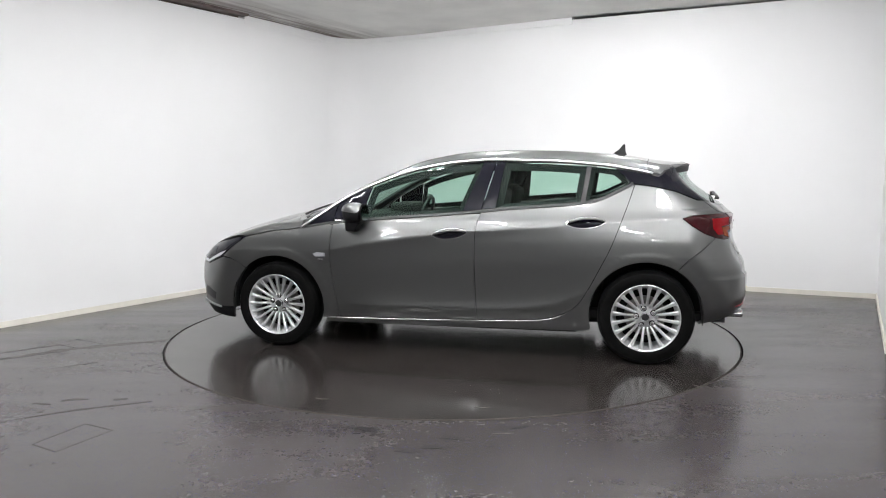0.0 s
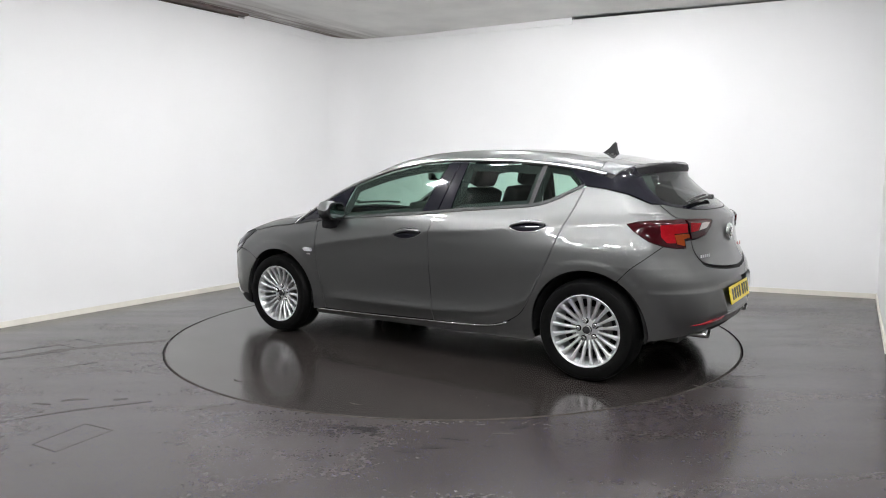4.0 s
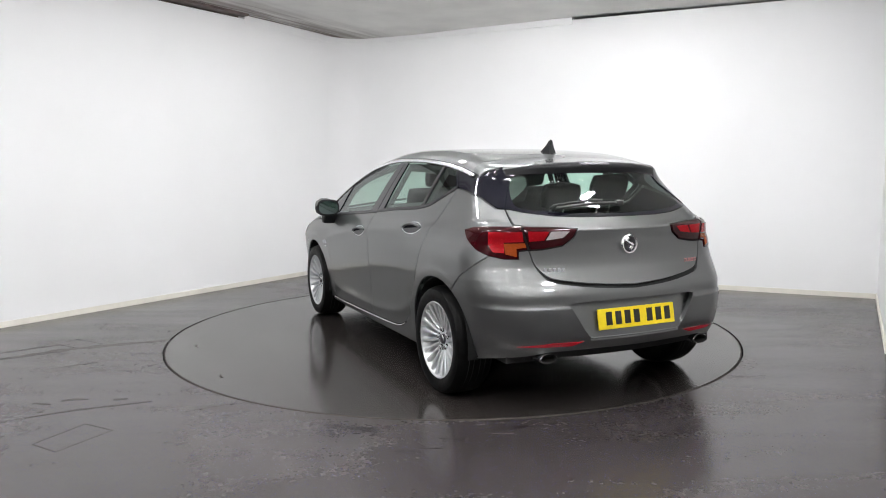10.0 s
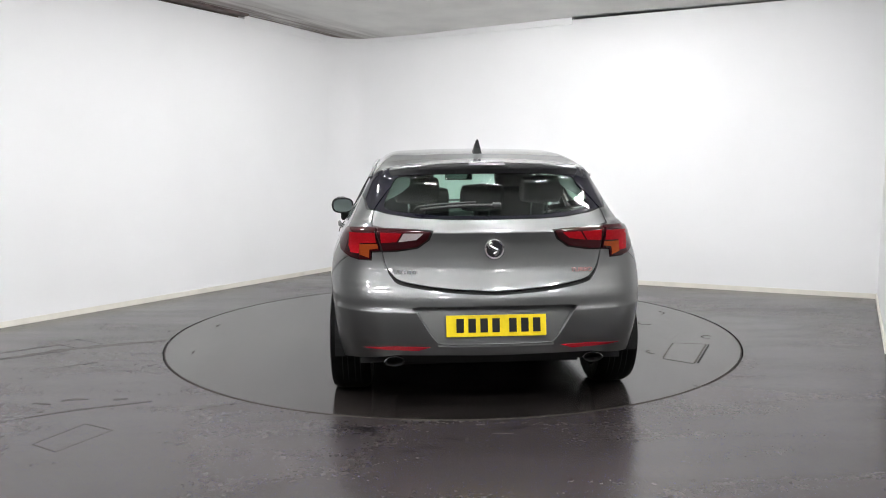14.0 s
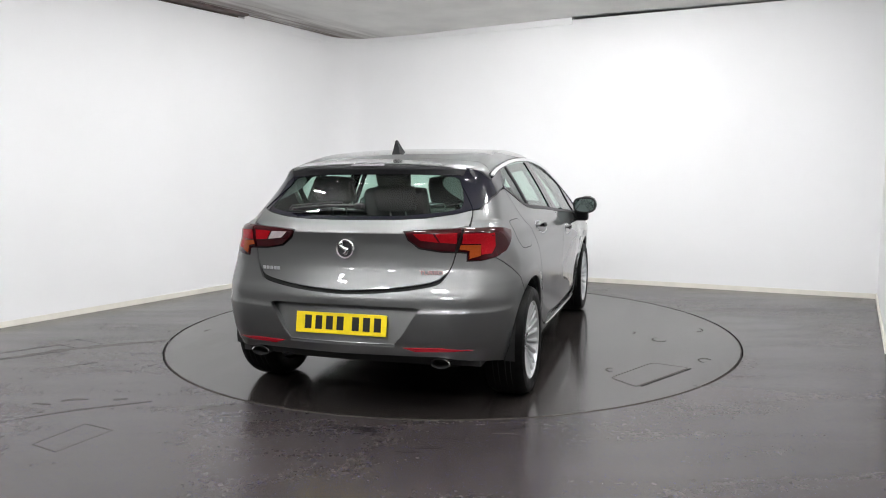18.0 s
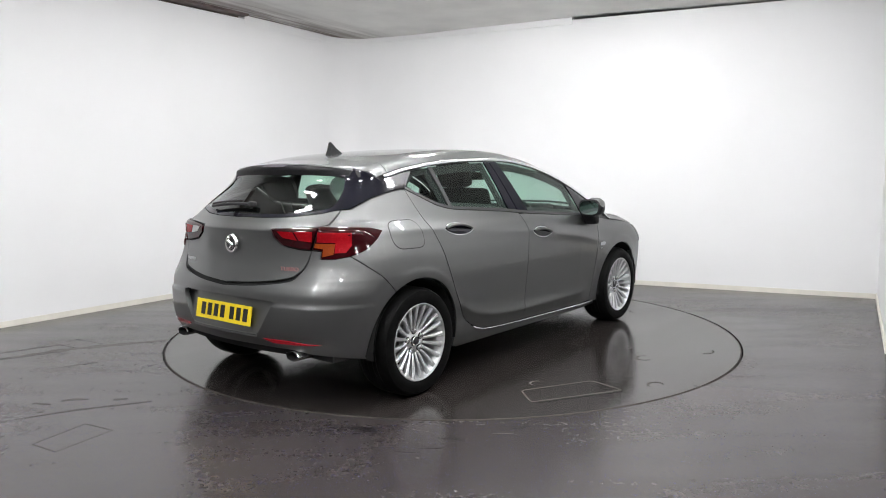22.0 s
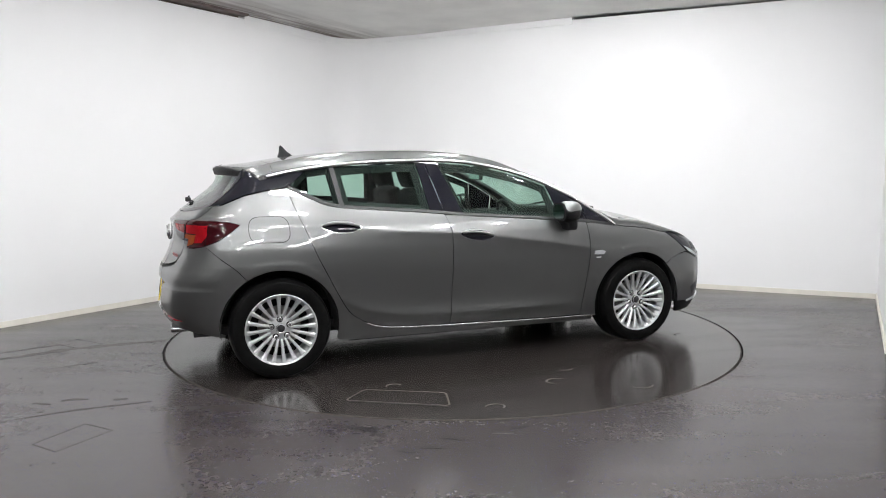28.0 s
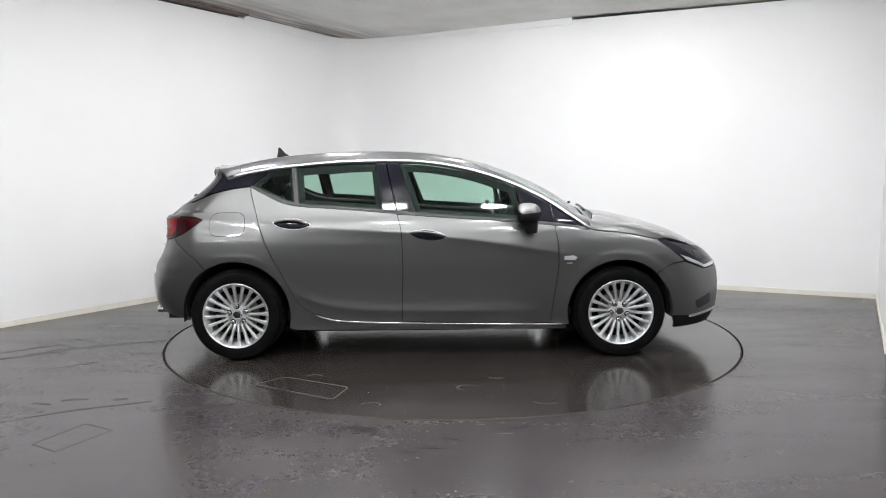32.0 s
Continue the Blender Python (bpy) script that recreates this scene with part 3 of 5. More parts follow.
def build_marks(disc):
    """Covers let into the turntable and the floor."""
    def slab(pts, z, name, material, parent=None):
        bm = bmesh.new()
        f = bm.faces.new([bm.verts.new((p[0], p[1], z)) for p in pts])
        if f.calc_center_median().z >= 0:
            f.normal_update()
            if f.normal.z < 0:
                f.normal_flip()
        return part(name, bm, material, parent)
    cover = [(-.655, -1.613), (-.722, -1.858), (-1.257, -1.540), (-1.098, -1.370)]
    cover = rounded(cover, .04, 4)
    tagged(hatch_frame(cover, .012, .0012, "cover_rim", SCUFF, disc), "thin dusty rim round the access cover")
    slab(inset(cover, .0125), .001, "access_cover", DISC, disc)
    a, b = Vector((-.74, -1.862)), Vector((-1.235, -1.568))
    n = Vector((b - a).yx).normalized() * .006
    n.x = -n.x
    slab([a + n, b + n, b - n, a - n], .0016, "cover_joint", GROOVE, disc)
    rnd = random.Random(5)
    for cx, cy, rad, a0, a1 in ((-.50, -1.96, .055, -60, 170), (.06, -1.65, .065, 20, 250), (-.91, -1.37, .045, 0, 190), (.25, -1.42, .05, 200, 330), (.49, -1.92, .07, 190, 330), (.32, 1.94, .05, 30, 140), (-.60, 1.88, .07, 60, 130), (1.6, -.9, .06, 60, 200)):
        bm = bmesh.new()
        n = 14
        rows = []
        for i in range(n + 1):
            a = math.radians(a0 + (a1 - a0) * i / n)
            w = .004 * math.sin(math.pi * i / n) + .002 + rnd.uniform(0, .004)
            rows.append([bm.verts.new(((rad + k) * math.cos(a) + cx, (rad + k) * math.sin(a) * .8 + cy, .0012)) for k in (-w, w)])
        for p, q in zip(rows, rows[1:]):
            bm.faces.new((p[0], p[1], q[1], q[0]))
        part("scuff_mark", bm, SCUFF, disc)
    for pts, label in (([(-3.042, -.449), (-2.949, -.286), (-2.665, -.457), (-2.78, -.60)], "small square access cover in the floor"),
                       ([(-2.04, -2.52), (-1.87, -2.62), (-1.73, -2.33), (-1.92, -2.23)], "faint joint of a second cover in the floor")):
        ob = hatch_frame(pts, .007 if "small" in label else .004, .0012, "floor_cover", MARK if "small" in label else DRY)
        tagged(ob, label, "floor cover", "floor covers")


def build_streaks(ground):
    """Dried streaks and damp smears left on the floor by wet tyres."""
    rnd = random.Random(11)
    for pts, width, m in (
        ([(-3.19, -0.9), (-2.91, -0.67), (-2.61, -0.51), (-2.23, -0.35)], 0.1, DRY),
        ([(-3.3, -0.72), (-3.13, -0.58), (-2.98, -0.46)], 0.04, DRY),
        ([(-2.39, -2.21), (-2.12, -2.03), (-1.72, -1.86)], 0.022, DRY),
        ([(-1.46, -2.04), (-1.22, -1.9)], 0.02, DRY),
        ([(-2.71, -1.18), (-2.52, -1.04), (-2.45, -0.99)], 0.03, DRY),
        ([(-2.25, -1.85), (-2.2, -1.82), (-2.11, -1.81)], 0.035, DRY),
        ([(-1.96, -1.83), (-1.92, -1.82), (-1.88, -1.81)], 0.03, DRY),
        ([(-2.39, -1.89), (-2.28, -1.91)], 0.03, DRY),
        ([(-2.28, -2.05), (-2.25, -2.04)], 0.02, DRY),
        ([(-0.55, -2.3), (-0.43, -2.33), (-0.38, -2.39)], 0.055, DAMP),
        ([(-0.07, -2.44), (0.08, -2.48)], 0.045, DAMP),
        ([(-0.27, -2.62), (-0.15, -2.63)], 0.03, DAMP),
        ([(-0.15, -2.58), (-0.03, -2.58)], 0.028, DAMP),
        ([(0.15, -2.55), (0.21, -2.57)], 0.03, DAMP),
        ([(0.3, -2.32), (0.39, -2.29)], 0.05, DAMP),
        ([(1.46, -1.59), (1.54, -1.68)], 0.012, DRY),
        ([(1.75, -1.4), (1.84, -1.42)], 0.012, DRY),
        ([(0.2, -2.4), (0.28, -2.4), (0.31, -2.39)], 0.01, DRY)):
        line = spline(pts, 8)
        n = len(line) - 1
        bm = bmesh.new()
        rows = []
        for i, (x, y) in enumerate(line):
            x1, y1 = line[min(i + 1, n)]
            x0, y0 = line[max(i - 1, 0)]
            k = math.hypot(x1 - x0, y1 - y0)
            nx, ny = -(y1 - y0) / k, (x1 - x0) / k
            w = width * (.25 + .75 * math.sin(math.pi * (i + .3) / (n + .6)) ** .6)
            rows.append([bm.verts.new((x + nx * q, y + ny * q, .0012)) for q in (w * rnd.uniform(.25, .6), -w * rnd.uniform(.25, .6))])
        for p, q in zip(rows, rows[1:]):
            bm.faces.new((p[0], p[1], q[1], q[0]))
        bmesh.ops.recalc_face_normals(bm, faces=bm.faces)
        for f in bm.faces:
            if f.normal.z < 0:
                f.normal_flip()
        part("dry_streak" if m is DRY else "damp_smear", bm, m, ground)


def build_lights():
    """Rows of slim ceiling lights over and in front of the turntable."""
    # the row at y .75 is added out of view to brighten the back corner
    spots = [(x, -.9) for x in (-1.9, -.7, .5, 1.7)] + [(x, -2.4) for x in (-2.7, -1.6, -.5, .6, 1.6, 2.5)] \
        + [(x, -4.0) for x in (-2.8, -1.6, -.4, .9, 2.1)] + [(x, -5.4) for x in (-3.6, -2.0, -.4, 1.2)] + [(x, .75) for x in (-1.1, .3, 1.7)]
    first = None
    for x, y in spots:
        at = pose(x, y, float(ceil_z(x)))
        if first:
            copy_thing(first, at)
            continue
        first = new("ceiling_light")
        part("frame", box((.31, .15, .05), .008, (0, 0, -.025)), WHITE_METAL, first)
        part("diffuser", box((.26, .10, .03), .004, (0, 0, -.0655)), LIGHT, first, "lit white diffuser")
        tagged(first, "slim white ceiling light, lit", "ceiling light", "ceiling lights")
        first.matrix_basis = at


# ---- the car ----
chrome_line = curve((-1.42, 1.258), (-1.18, 1.308), (-.94, 1.340), (-.6, 1.364), (-.25, 1.371), (-.05, 1.362), (.16, 1.333), (.366, 1.284), (.57, 1.214), (.78, 1.113), (.99, .979), (1.11, .897))
belt_line = curve((-1.25, 1.200), (-1.14, 1.146), (-1.0, 1.084), (-.89, 1.064), (-.7, 1.050), (-.38, 1.026), (-.08, .998), (.55, .952), (.86, .925), (1.11, .888))
sill_line = curve((-.86, .40), (-.80, .322), (-.74, .291), (-.6, .264), (0, .243), (.95, .224))


def along(f, x0, x1, n=24, off=0.0):
    return [(float(x), float(f(x) + off)) for x in np.linspace(x0, x1, n)]


def arch(cx, r, a0, a1, n=22, cz=.322):
    return [(cx + r * math.cos(math.radians(a0 + (a1 - a0) * i / n)), cz + r * math.sin(math.radians(a0 + (a1 - a0) * i / n))) for i in range(n + 1)]


ARCH_R, ARCH_F = .370, .361
FRONT_DOOR_EDGE = spline([(.868, .916), (.884, .83), (.893, .747), (.895, .66), (.886, .56), (.866, .40), (.845, .240)], 4)
B_GAP = spline([(-.213, 1.004), (-.186, .90), (-.178, .75), (-.177, .6), (-.184, .40), (-.188, .252)], 4)
REAR_DOOR_EDGE = spline([(-1.248, 1.197), (-1.213, 1.087), (-1.156, .932), (-1.094, .775), (-1.04, .665), (-.942, .475), (-.875, .378), (-.80, .327)], 4)
HATCH_EDGE = [(-1.695, 1.092), (-1.73, 1.064), (-1.765, 1.036), (-1.80, 1.013), (-1.84, 1.006)]
bonnet_line = curve((1.10, .899), (1.165, .886), (1.35, .866), (1.575, .822))
LAMP_LOW = [(-1.860, .646, .834), (-1.824, .710, .836), (-1.768, .769, .850), (-1.694, .810, .878), (-1.610, .819, .932)]
LAMP_TIP = (-1.553, .802, .976)
LAMP_TOP = [(-1.625, .785, .993), (-1.731, .745, .999), (-1.838, .620, 1.000)]
SEAM = spline([(-1.768, .850), (-1.68, .775), (-1.60, .712), (-1.529, .638)], 6)


def build_body(car):
    # lower shell and wheel wells that close the gaps, their near-black standing for shade
    low = [(-1.90, .30)] + arch(-1.331, ARCH_R + .006, 185, -14) + [(-.9, .20), (.9, .20)] + arch(1.331, ARCH_F + .006, 194, -6) + [(1.93, .30), (2.0, .6), (1.6, .78), (1.1, .86)] \
        + along(belt_line, 1.05, -1.25, 20, -.012) + [(-1.4, 1.15), (-1.62, 1.09), (-1.8, .98), (-1.9, .7)]
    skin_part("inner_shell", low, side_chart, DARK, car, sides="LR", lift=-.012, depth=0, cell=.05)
    # doors
    fd = FRONT_DOOR_EDGE + along(sill_line, .844, -.186, 14, .012)[1:] + B_GAP[::-1] + along(belt_line, -.20, .866, 18)[1:]
    front = skin_part("front_door", fd, side_chart, PAINT, car, sides="LR", cell=(.04, .0125))
    rd = B_GAP[:-1] + along(sill_line, -.19, -.775, 14, .010) + REAR_DOOR_EDGE[::-1] + along(belt_line, -1.235, -.22, 22)
    rear = skin_part("rear_door", rd, side_chart, PAINT, car, sides="LR", cell=(.04, .0125))
    # chrome strip and black sill below the doors
    for s in (1, -1):
        pts = [on_side(x, z, .003) for x, z in along(sill_line, -.775, .95, 40, .004)]
        part("sill_strip", tube([(p[0], p[1] * s, p[2]) for p in pts], .0045, 8), CHROME, car, "thin bright strip along the sill")
    sill = along(sill_line, -.80, .95, 26, -.002) + [(.962, .205), (.95, .192), (-.93, .202), (-.92, .30), (-.84, .335)]
    skin_part("sill", sill, side_chart, PAINT, car, sides="LR", cell=.03, gap=0, lift=-.002)
    # front wing
    wing = [(.868, .916)] + along(belt_line, .90, 1.09, 6, .002) + along(bonnet_line, 1.11, 1.575, 16) + [(1.674, .751), (1.775, .672), (1.70, .655), (1.632, .626)] \
        + arch(1.331, ARCH_F, 47, 196, 26) + [(.955, .222), (.845, .240)] + FRONT_DOOR_EDGE[::-1][1:-1]
    skin_part("front_wing", wing, side_chart, PAINT, car, sides="LR", cell=(.04, .0125))
    # rear quarter with the wheel arch
    quarter = REAR_DOOR_EDGE + [(-.805, .31), (-.86, .212), (-.955, .206)] + arch(-1.331, ARCH_R, -15, 121, 30) + SEAM[::-1] \
        + [(-1.694, .880), (-1.61, .934), (-1.555, .978), (-1.625, .996), (-1.73, 1.002)] + HATCH_EDGE[::-1] + [(-1.656, 1.092)] + spline([(-1.516, 1.150), (-1.38, 1.180), (-1.252, 1.198)], 4)[:-1]
    quarters = skin_part("rear_quarter", quarter, side_chart, PAINT, car, sides="LR", cell=(.04, .0125))
    # fuel flap, on the right side only
    flap = rounded([(-1.508, .866), (-1.252, .862), (-1.258, 1.026), (-1.506, 1.024)], .07)
    skin_part("flap_groove", flap, side_chart, GROOVE, quarters[1], sides="R", lift=.0008, depth=0, gap=0)
    skin_part("fuel_flap", flap, side_chart, PAINT, quarters[1], "flush round-cornered fuel filler flap", sides="R", lift=.0018, depth=.002, gap=.004)
    # handles
    for doors, c, half, tilt in ((front, (-.003, .866), .127, -.09), (rear, (-.932, .947), .131, -.045)):
        lens = []
        for i in range(32):
            a = 2 * math.pi * i / 32
            u, w = math.cos(a), math.sin(a)
            u = math.copysign(abs(u) ** .8, u)
            lens.append((c[0] + half * u, c[1] + .037 * w * (1 - .45 * abs(u) ** 2.5) + tilt * half * u))
        skin_part("handle_rim", lens, side_chart, CHROME, doors, "thin chrome rim of the handle recess", sides="LR", gap=0, lift=.0022, depth=.003, cell=.02)
        skin_part("handle_recess", inset(lens, .0042), side_chart, BLACK_GLOSS, doors, "dark handle recess", sides="LR", gap=0, lift=.003, depth=.001, cell=.02)
        for side, door in zip((1, -1), doors):
            pts = []
            for i in range(11):
                u = -1 + i / 5
                p = on_side(c[0] + half * .86 * u, c[1] + .010 * (1 - u * u) + tilt * half * u + .006, .006 + .016 * (1 - u * u))
                pts.append((p[0], p[1] * side, p[2]))
            part("door_handle", tube(pts, .012, 10, flat=.75), PAINT, door, "body-coloured pull handle")
    return front, rear


def build_windows(car, front, rear):
    # chrome line from the mirror over the roof to the tail
    for s in (1, -1):
        pts = [on_side(x, z, .004) for x, z in along(chrome_line, -1.368, 1.11, 70)]
        part("window_chrome", tube([(p[0], p[1] * s, p[2]) for p in pts], .0130, 10), CHROME, car, "bright chrome strip over the side windows")
        pts = [on_side(x, z, .002) for x, z in along(chrome_line, -1.368, 1.11, 70, .014)]
        part("roof_seal", tube([(p[0], p[1] * s, p[2]) for p in pts], .005, 6), SEAL, car, "thin black seal above the chrome strip")
    # rubber seal along the belt
    seal = along(belt_line, 1.09, -1.24, 50, .001) + along(belt_line, -1.24, 1.09, 50, .019)
    skin_part("window_seal", seal, side_chart, SEAL, car, "black rubber seal below the side windows", sides="LR", gap=0, lift=.003, depth=.008, cell=.04)

    def edge(x0, x1, n=16):
        return along(chrome_line, x0, x1, n, -.012)

    def sillw(x0, x1, n=16):
        return along(belt_line, x0, x1, n, .018)
    fg = edge(-.207, .600, 20) + [(.635, 1.05), (.665, .975)] + sillw(.66, -.083, 16)[1:]
    skin_part("door_window", fg, side_chart, GLASS, front, "green-tinted front door window", sides="LR", lift=-.006, depth=0, gap=0, cell=.04)
    rg = edge(-.93, -.361, 16) + sillw(-.316, -.893, 16)
    skin_part("door_window", rg, side_chart, GLASS, rear, "green-tinted rear door window", sides="LR", lift=-.006, depth=0, gap=0, cell=.04)
    qg = edge(-1.125, -.962, 8) + sillw(-.925, -1.20, 12) + [(-1.222, 1.218)]
    skin_part("quarter_window", qg, side_chart, GLASS, rear, "small tinted quarter window", sides="LR", lift=-.006, depth=0, gap=0, cell=.03)
    bar = [(-.93, chrome_line(-.93) - .012), (-.893, belt_line(-.893) + .018), (-.925, belt_line(-.925) + .018), (-.962, chrome_line(-.962) - .012)]
    skin_part("window_bar", [(a, float(b)) for a, b in bar], side_chart, BLACK, rear, "black upright between the rear side windows", sides="LR", lift=.001, depth=.02, gap=0)
    tip = edge(-1.16, -1.125, 4) + [(-1.222, 1.218), (-1.20, float(belt_line(-1.20)) + .018), (-1.248, 1.204)]
    skin_part("window_tip", tip, side_chart, BLACK_GLOSS, rear, "black rear corner of the window", sides="LR", lift=.001, depth=.01, gap=0)
    # black door pillars
    p1 = edge(-.294, -.207, 6) + sillw(-.083, -.212, 5)
    skin_part("door_pillar", p1, side_chart, BLACK_GLOSS, front, "gloss black pillar cover", sides="LR", lift=.001, depth=.01, gap=.001, cell=.04)
    p2 = edge(-.361, -.299, 6) + sillw(-.219, -.316, 5)
    skin_part("door_pillar", p2, side_chart, BLACK_GLOSS, rear, "gloss black pillar cover", sides="LR", lift=.001, depth=.01, gap=.001, cell=.04)
    # sail in front of the mirror, in two pieces
    s1 = edge(.606, .845, 8) + sillw(.862, .668, 6) + [(.642, 1.05)]
    skin_part("sail_panel", s1, side_chart, BLACK_GLOSS, front, "gloss black corner panel by the mirror", sides="LR", lift=.001, depth=.01, gap=.001, cell=.04)
    s2 = edge(.853, 1.085, 8) + sillw(1.07, .872, 6)
    skin_part("sail_panel", s2, side_chart, BLACK_GLOSS, car, "gloss black triangle in the windscreen corner", sides="LR", lift=.001, depth=.01, gap=.001, cell=.04)
    # dark inner frames behind the side glass
    for hole, rim in ((fg, .042), (rg, .042), (qg, .025)):
        geo_o, geo_i = np.array(hole), np.array(inset(hole, rim))
        for sgn in (1, -1):
            verts, faces = [], []
            n = len(hole)
            for o, i in zip(geo_o, geo_i):
                for q, l in ((o, -.012), (i, -.035)):
                    p = on_side(q[0], q[1], l)
                    verts.append((p[0], p[1] * sgn, p[2]))
            for i in range(n):
                j = (i + 1) % n
                faces.append((2 * i, 2 * i + 1, 2 * j + 1, 2 * j))
            part("inner_frame", mesh_of("inner_frame", verts, faces), FRAME, car)
    # gloss black rear pillar
    back = [(-1.21, 1.21), (-1.15, 1.30), (-1.40, 1.285), (-1.50, 1.325), (-1.55, 1.295), (-1.69, 1.10), (-1.66, 1.085), (-1.52, 1.14)]
    skin_part("pillar_backing", back, side_chart, BLACK, car, sides="LR", lift=-.010, depth=0, gap=0, cell=.04)
    cp = edge(-1.16, -1.405, 10)[::1] + [(-1.428, 1.264), (-1.47, 1.300), (-1.512, 1.318), (-1.535, 1.270), (-1.60, 1.19), (-1.675, 1.112), (-1.692, 1.093), (-1.656, 1.097)] + spline([(-1.516, 1.155), (-1.38, 1.185), (-1.252, 1.203)], 4)
    skin_part("rear_pillar", cp, side_chart, BLACK_GLOSS, car, "gloss black rear pillar panel", sides="LR", lift=.001, depth=.012, gap=.001, cell=.03)


def build_roof(car):
    def rail(x0, x1, n):
        out = []
        for x in np.linspace(x0, x1, n):
            p = on_side(x, float(chrome_line(x)) + .012)
            out.append((float(x), float(p[1])))
        return out
    left = rail(-1.325, .22, 26)
    head = [(.225, .40), (.262, .2), (.275, 0)]
    tailseam = [(-1.36, 0), (-1.35, .3), (-1.338, .5)]
    poly = left + [(.20, .52)] + head + tailseam
    skin_part("roof", poly, top_chart, PAINT, car, sides="J", gap=0, cell=.03, depth=.01)
    # windscreen pillar between the screen and the chrome line
    screen_side = spline([(.20, .52), (.45, .575), (.75, .635), (1.05, .69), (1.14, .70)], 5)
    pillar = rail(.22, 1.105, 26) + [(1.105, .70)] + screen_side[::-1][2:]
    skin_part("screen_pillar", pillar, top_chart, PAINT, car, sides="LR", gap=0, cell=.03, depth=.02)
    screen = screen_side + [(1.17, .4), (1.19, 0), (.28, 0), (.267, .2), (.23, .40)]
    skin_part("windscreen", screen, top_chart, GLASS, car, "green-tinted windscreen", sides="J", gap=0, lift=-.004, cell=.05, depth=0)
    cowl = [(1.14, .70), (1.17, .4), (1.19, 0), (1.235, 0), (1.215, .4), (1.150, .70)]
    skin_part("cowl", cowl, top_chart, BLACK, car, "black cowl panel below the windscreen", sides="J", gap=0, lift=-.004, cell=.05)
    edge = [(x, float(on_side(x, z, .0)[1])) for x, z in along(bonnet_line, 1.115, 1.575, 16, .001)]
    hood = [(1.24, 0), (1.22, .4), (1.154, .705), (1.108, .715)] + edge + [(float(meet(np.array([[1.2, y, z]]), np.array([[1., 0., 0.]]))[0][0]), y) for y, z in ((.74, .768), (.62, .726), (.54, .706), (.30, .731), (0, .739))]
    skin_part("bonnet", hood, top_chart, PAINT, car, sides="J", gap=.002, cell=.03)
    # windscreen wipers resting on the cowl
    for y0, y1 in ((.62, .06), (.02, -.52)):
        pts = []
        for i in range(7):
            y = y0 + (y1 - y0) * i / 6
            p = meet(*top_chart(np.array([[1.185 - .05 * i / 6, y]])))[0]
            pts.append((p[0], p[1], p[2] + .018))
        part("windscreen_wiper", tube(pts, .009, 8), BLACK, car)
    # tailgate spoiler
    trail = []
    for y in (.555, .48, .35, .18, 0):
        trail.append((float(-1.638 + .41 * y * y), y))
    sp = [(-1.364, 0), (-1.354, .3), (-1.342, .5), (-1.330, float(on_side(-1.33, float(chrome_line(-1.33)) + .012)[1])),
          (-1.42, float(on_side(-1.42, float(chrome_line(-1.42)) + .012)[1]))] + trail
    spoiler = skin_part("spoiler", sp, top_chart, PAINT, car, "body-coloured roof spoiler over the rear window", sides="J", gap=0, cell=.025, depth=.012)
    ang = [rear_at(y, 1.31)[0] for y in (.2, .4, .53, .58)]
    under = [(0, 1.361), (ang[0], 1.357), (ang[1], 1.343), (ang[2], 1.329), (ang[3], 1.312), (rear_at(.59, 1.27)[0], 1.268), (rear_at(.5, 1.28)[0], 1.278), (rear_at(.3, 1.283)[0], 1.284), (0, 1.286)]
    skin_part("spoiler_underside", under, rear_chart, MATT, spoiler, "black underside of the spoiler", sides="J", gap=0, cell=.03, depth=.01)
    bl = [(0, 1.332), (rear_at(.10, 1.32)[0], 1.331), (rear_at(.108, 1.32)[0], 1.350), (0, 1.353)]
    skin_part("brake_lamp", bl, rear_chart, LENS_BRAKE, spoiler, "smoky high-mounted brake lamp", sides="J", gap=0, lift=.003, depth=.004)
    # fin aerial
    bm = bmesh.new()
    z0 = float(top_line(-1.15)) - .008
    prof = [(-1.045, 0), (-1.10, .016), (-1.14, .046), (-1.165, .078), (-1.178, .090), (-1.188, .082), (-1.190, .036), (-1.202, 0)]
    ringL = [bm.verts.new((x, .024 * max(0, 1 - h / .090) ** .7 + .0025, z0 + h - .05 * (-1.1 - x) * .5)) for x, h in prof]
    ringR = [bm.verts.new((v.co.x, -v.co.y, v.co.z)) for v in ringL]
    n = len(prof)
    bm.faces.new(ringL)
    bm.faces.new(ringR[::-1])
    for i in range(n):
        j = (i + 1) % n
        bm.faces.new((ringL[i], ringR[i], ringR[j], ringL[j]))
    bmesh.ops.recalc_face_normals(bm, faces=bm.faces)
    part("roof_aerial", bm, MATT, car, "dark shark-fin aerial")


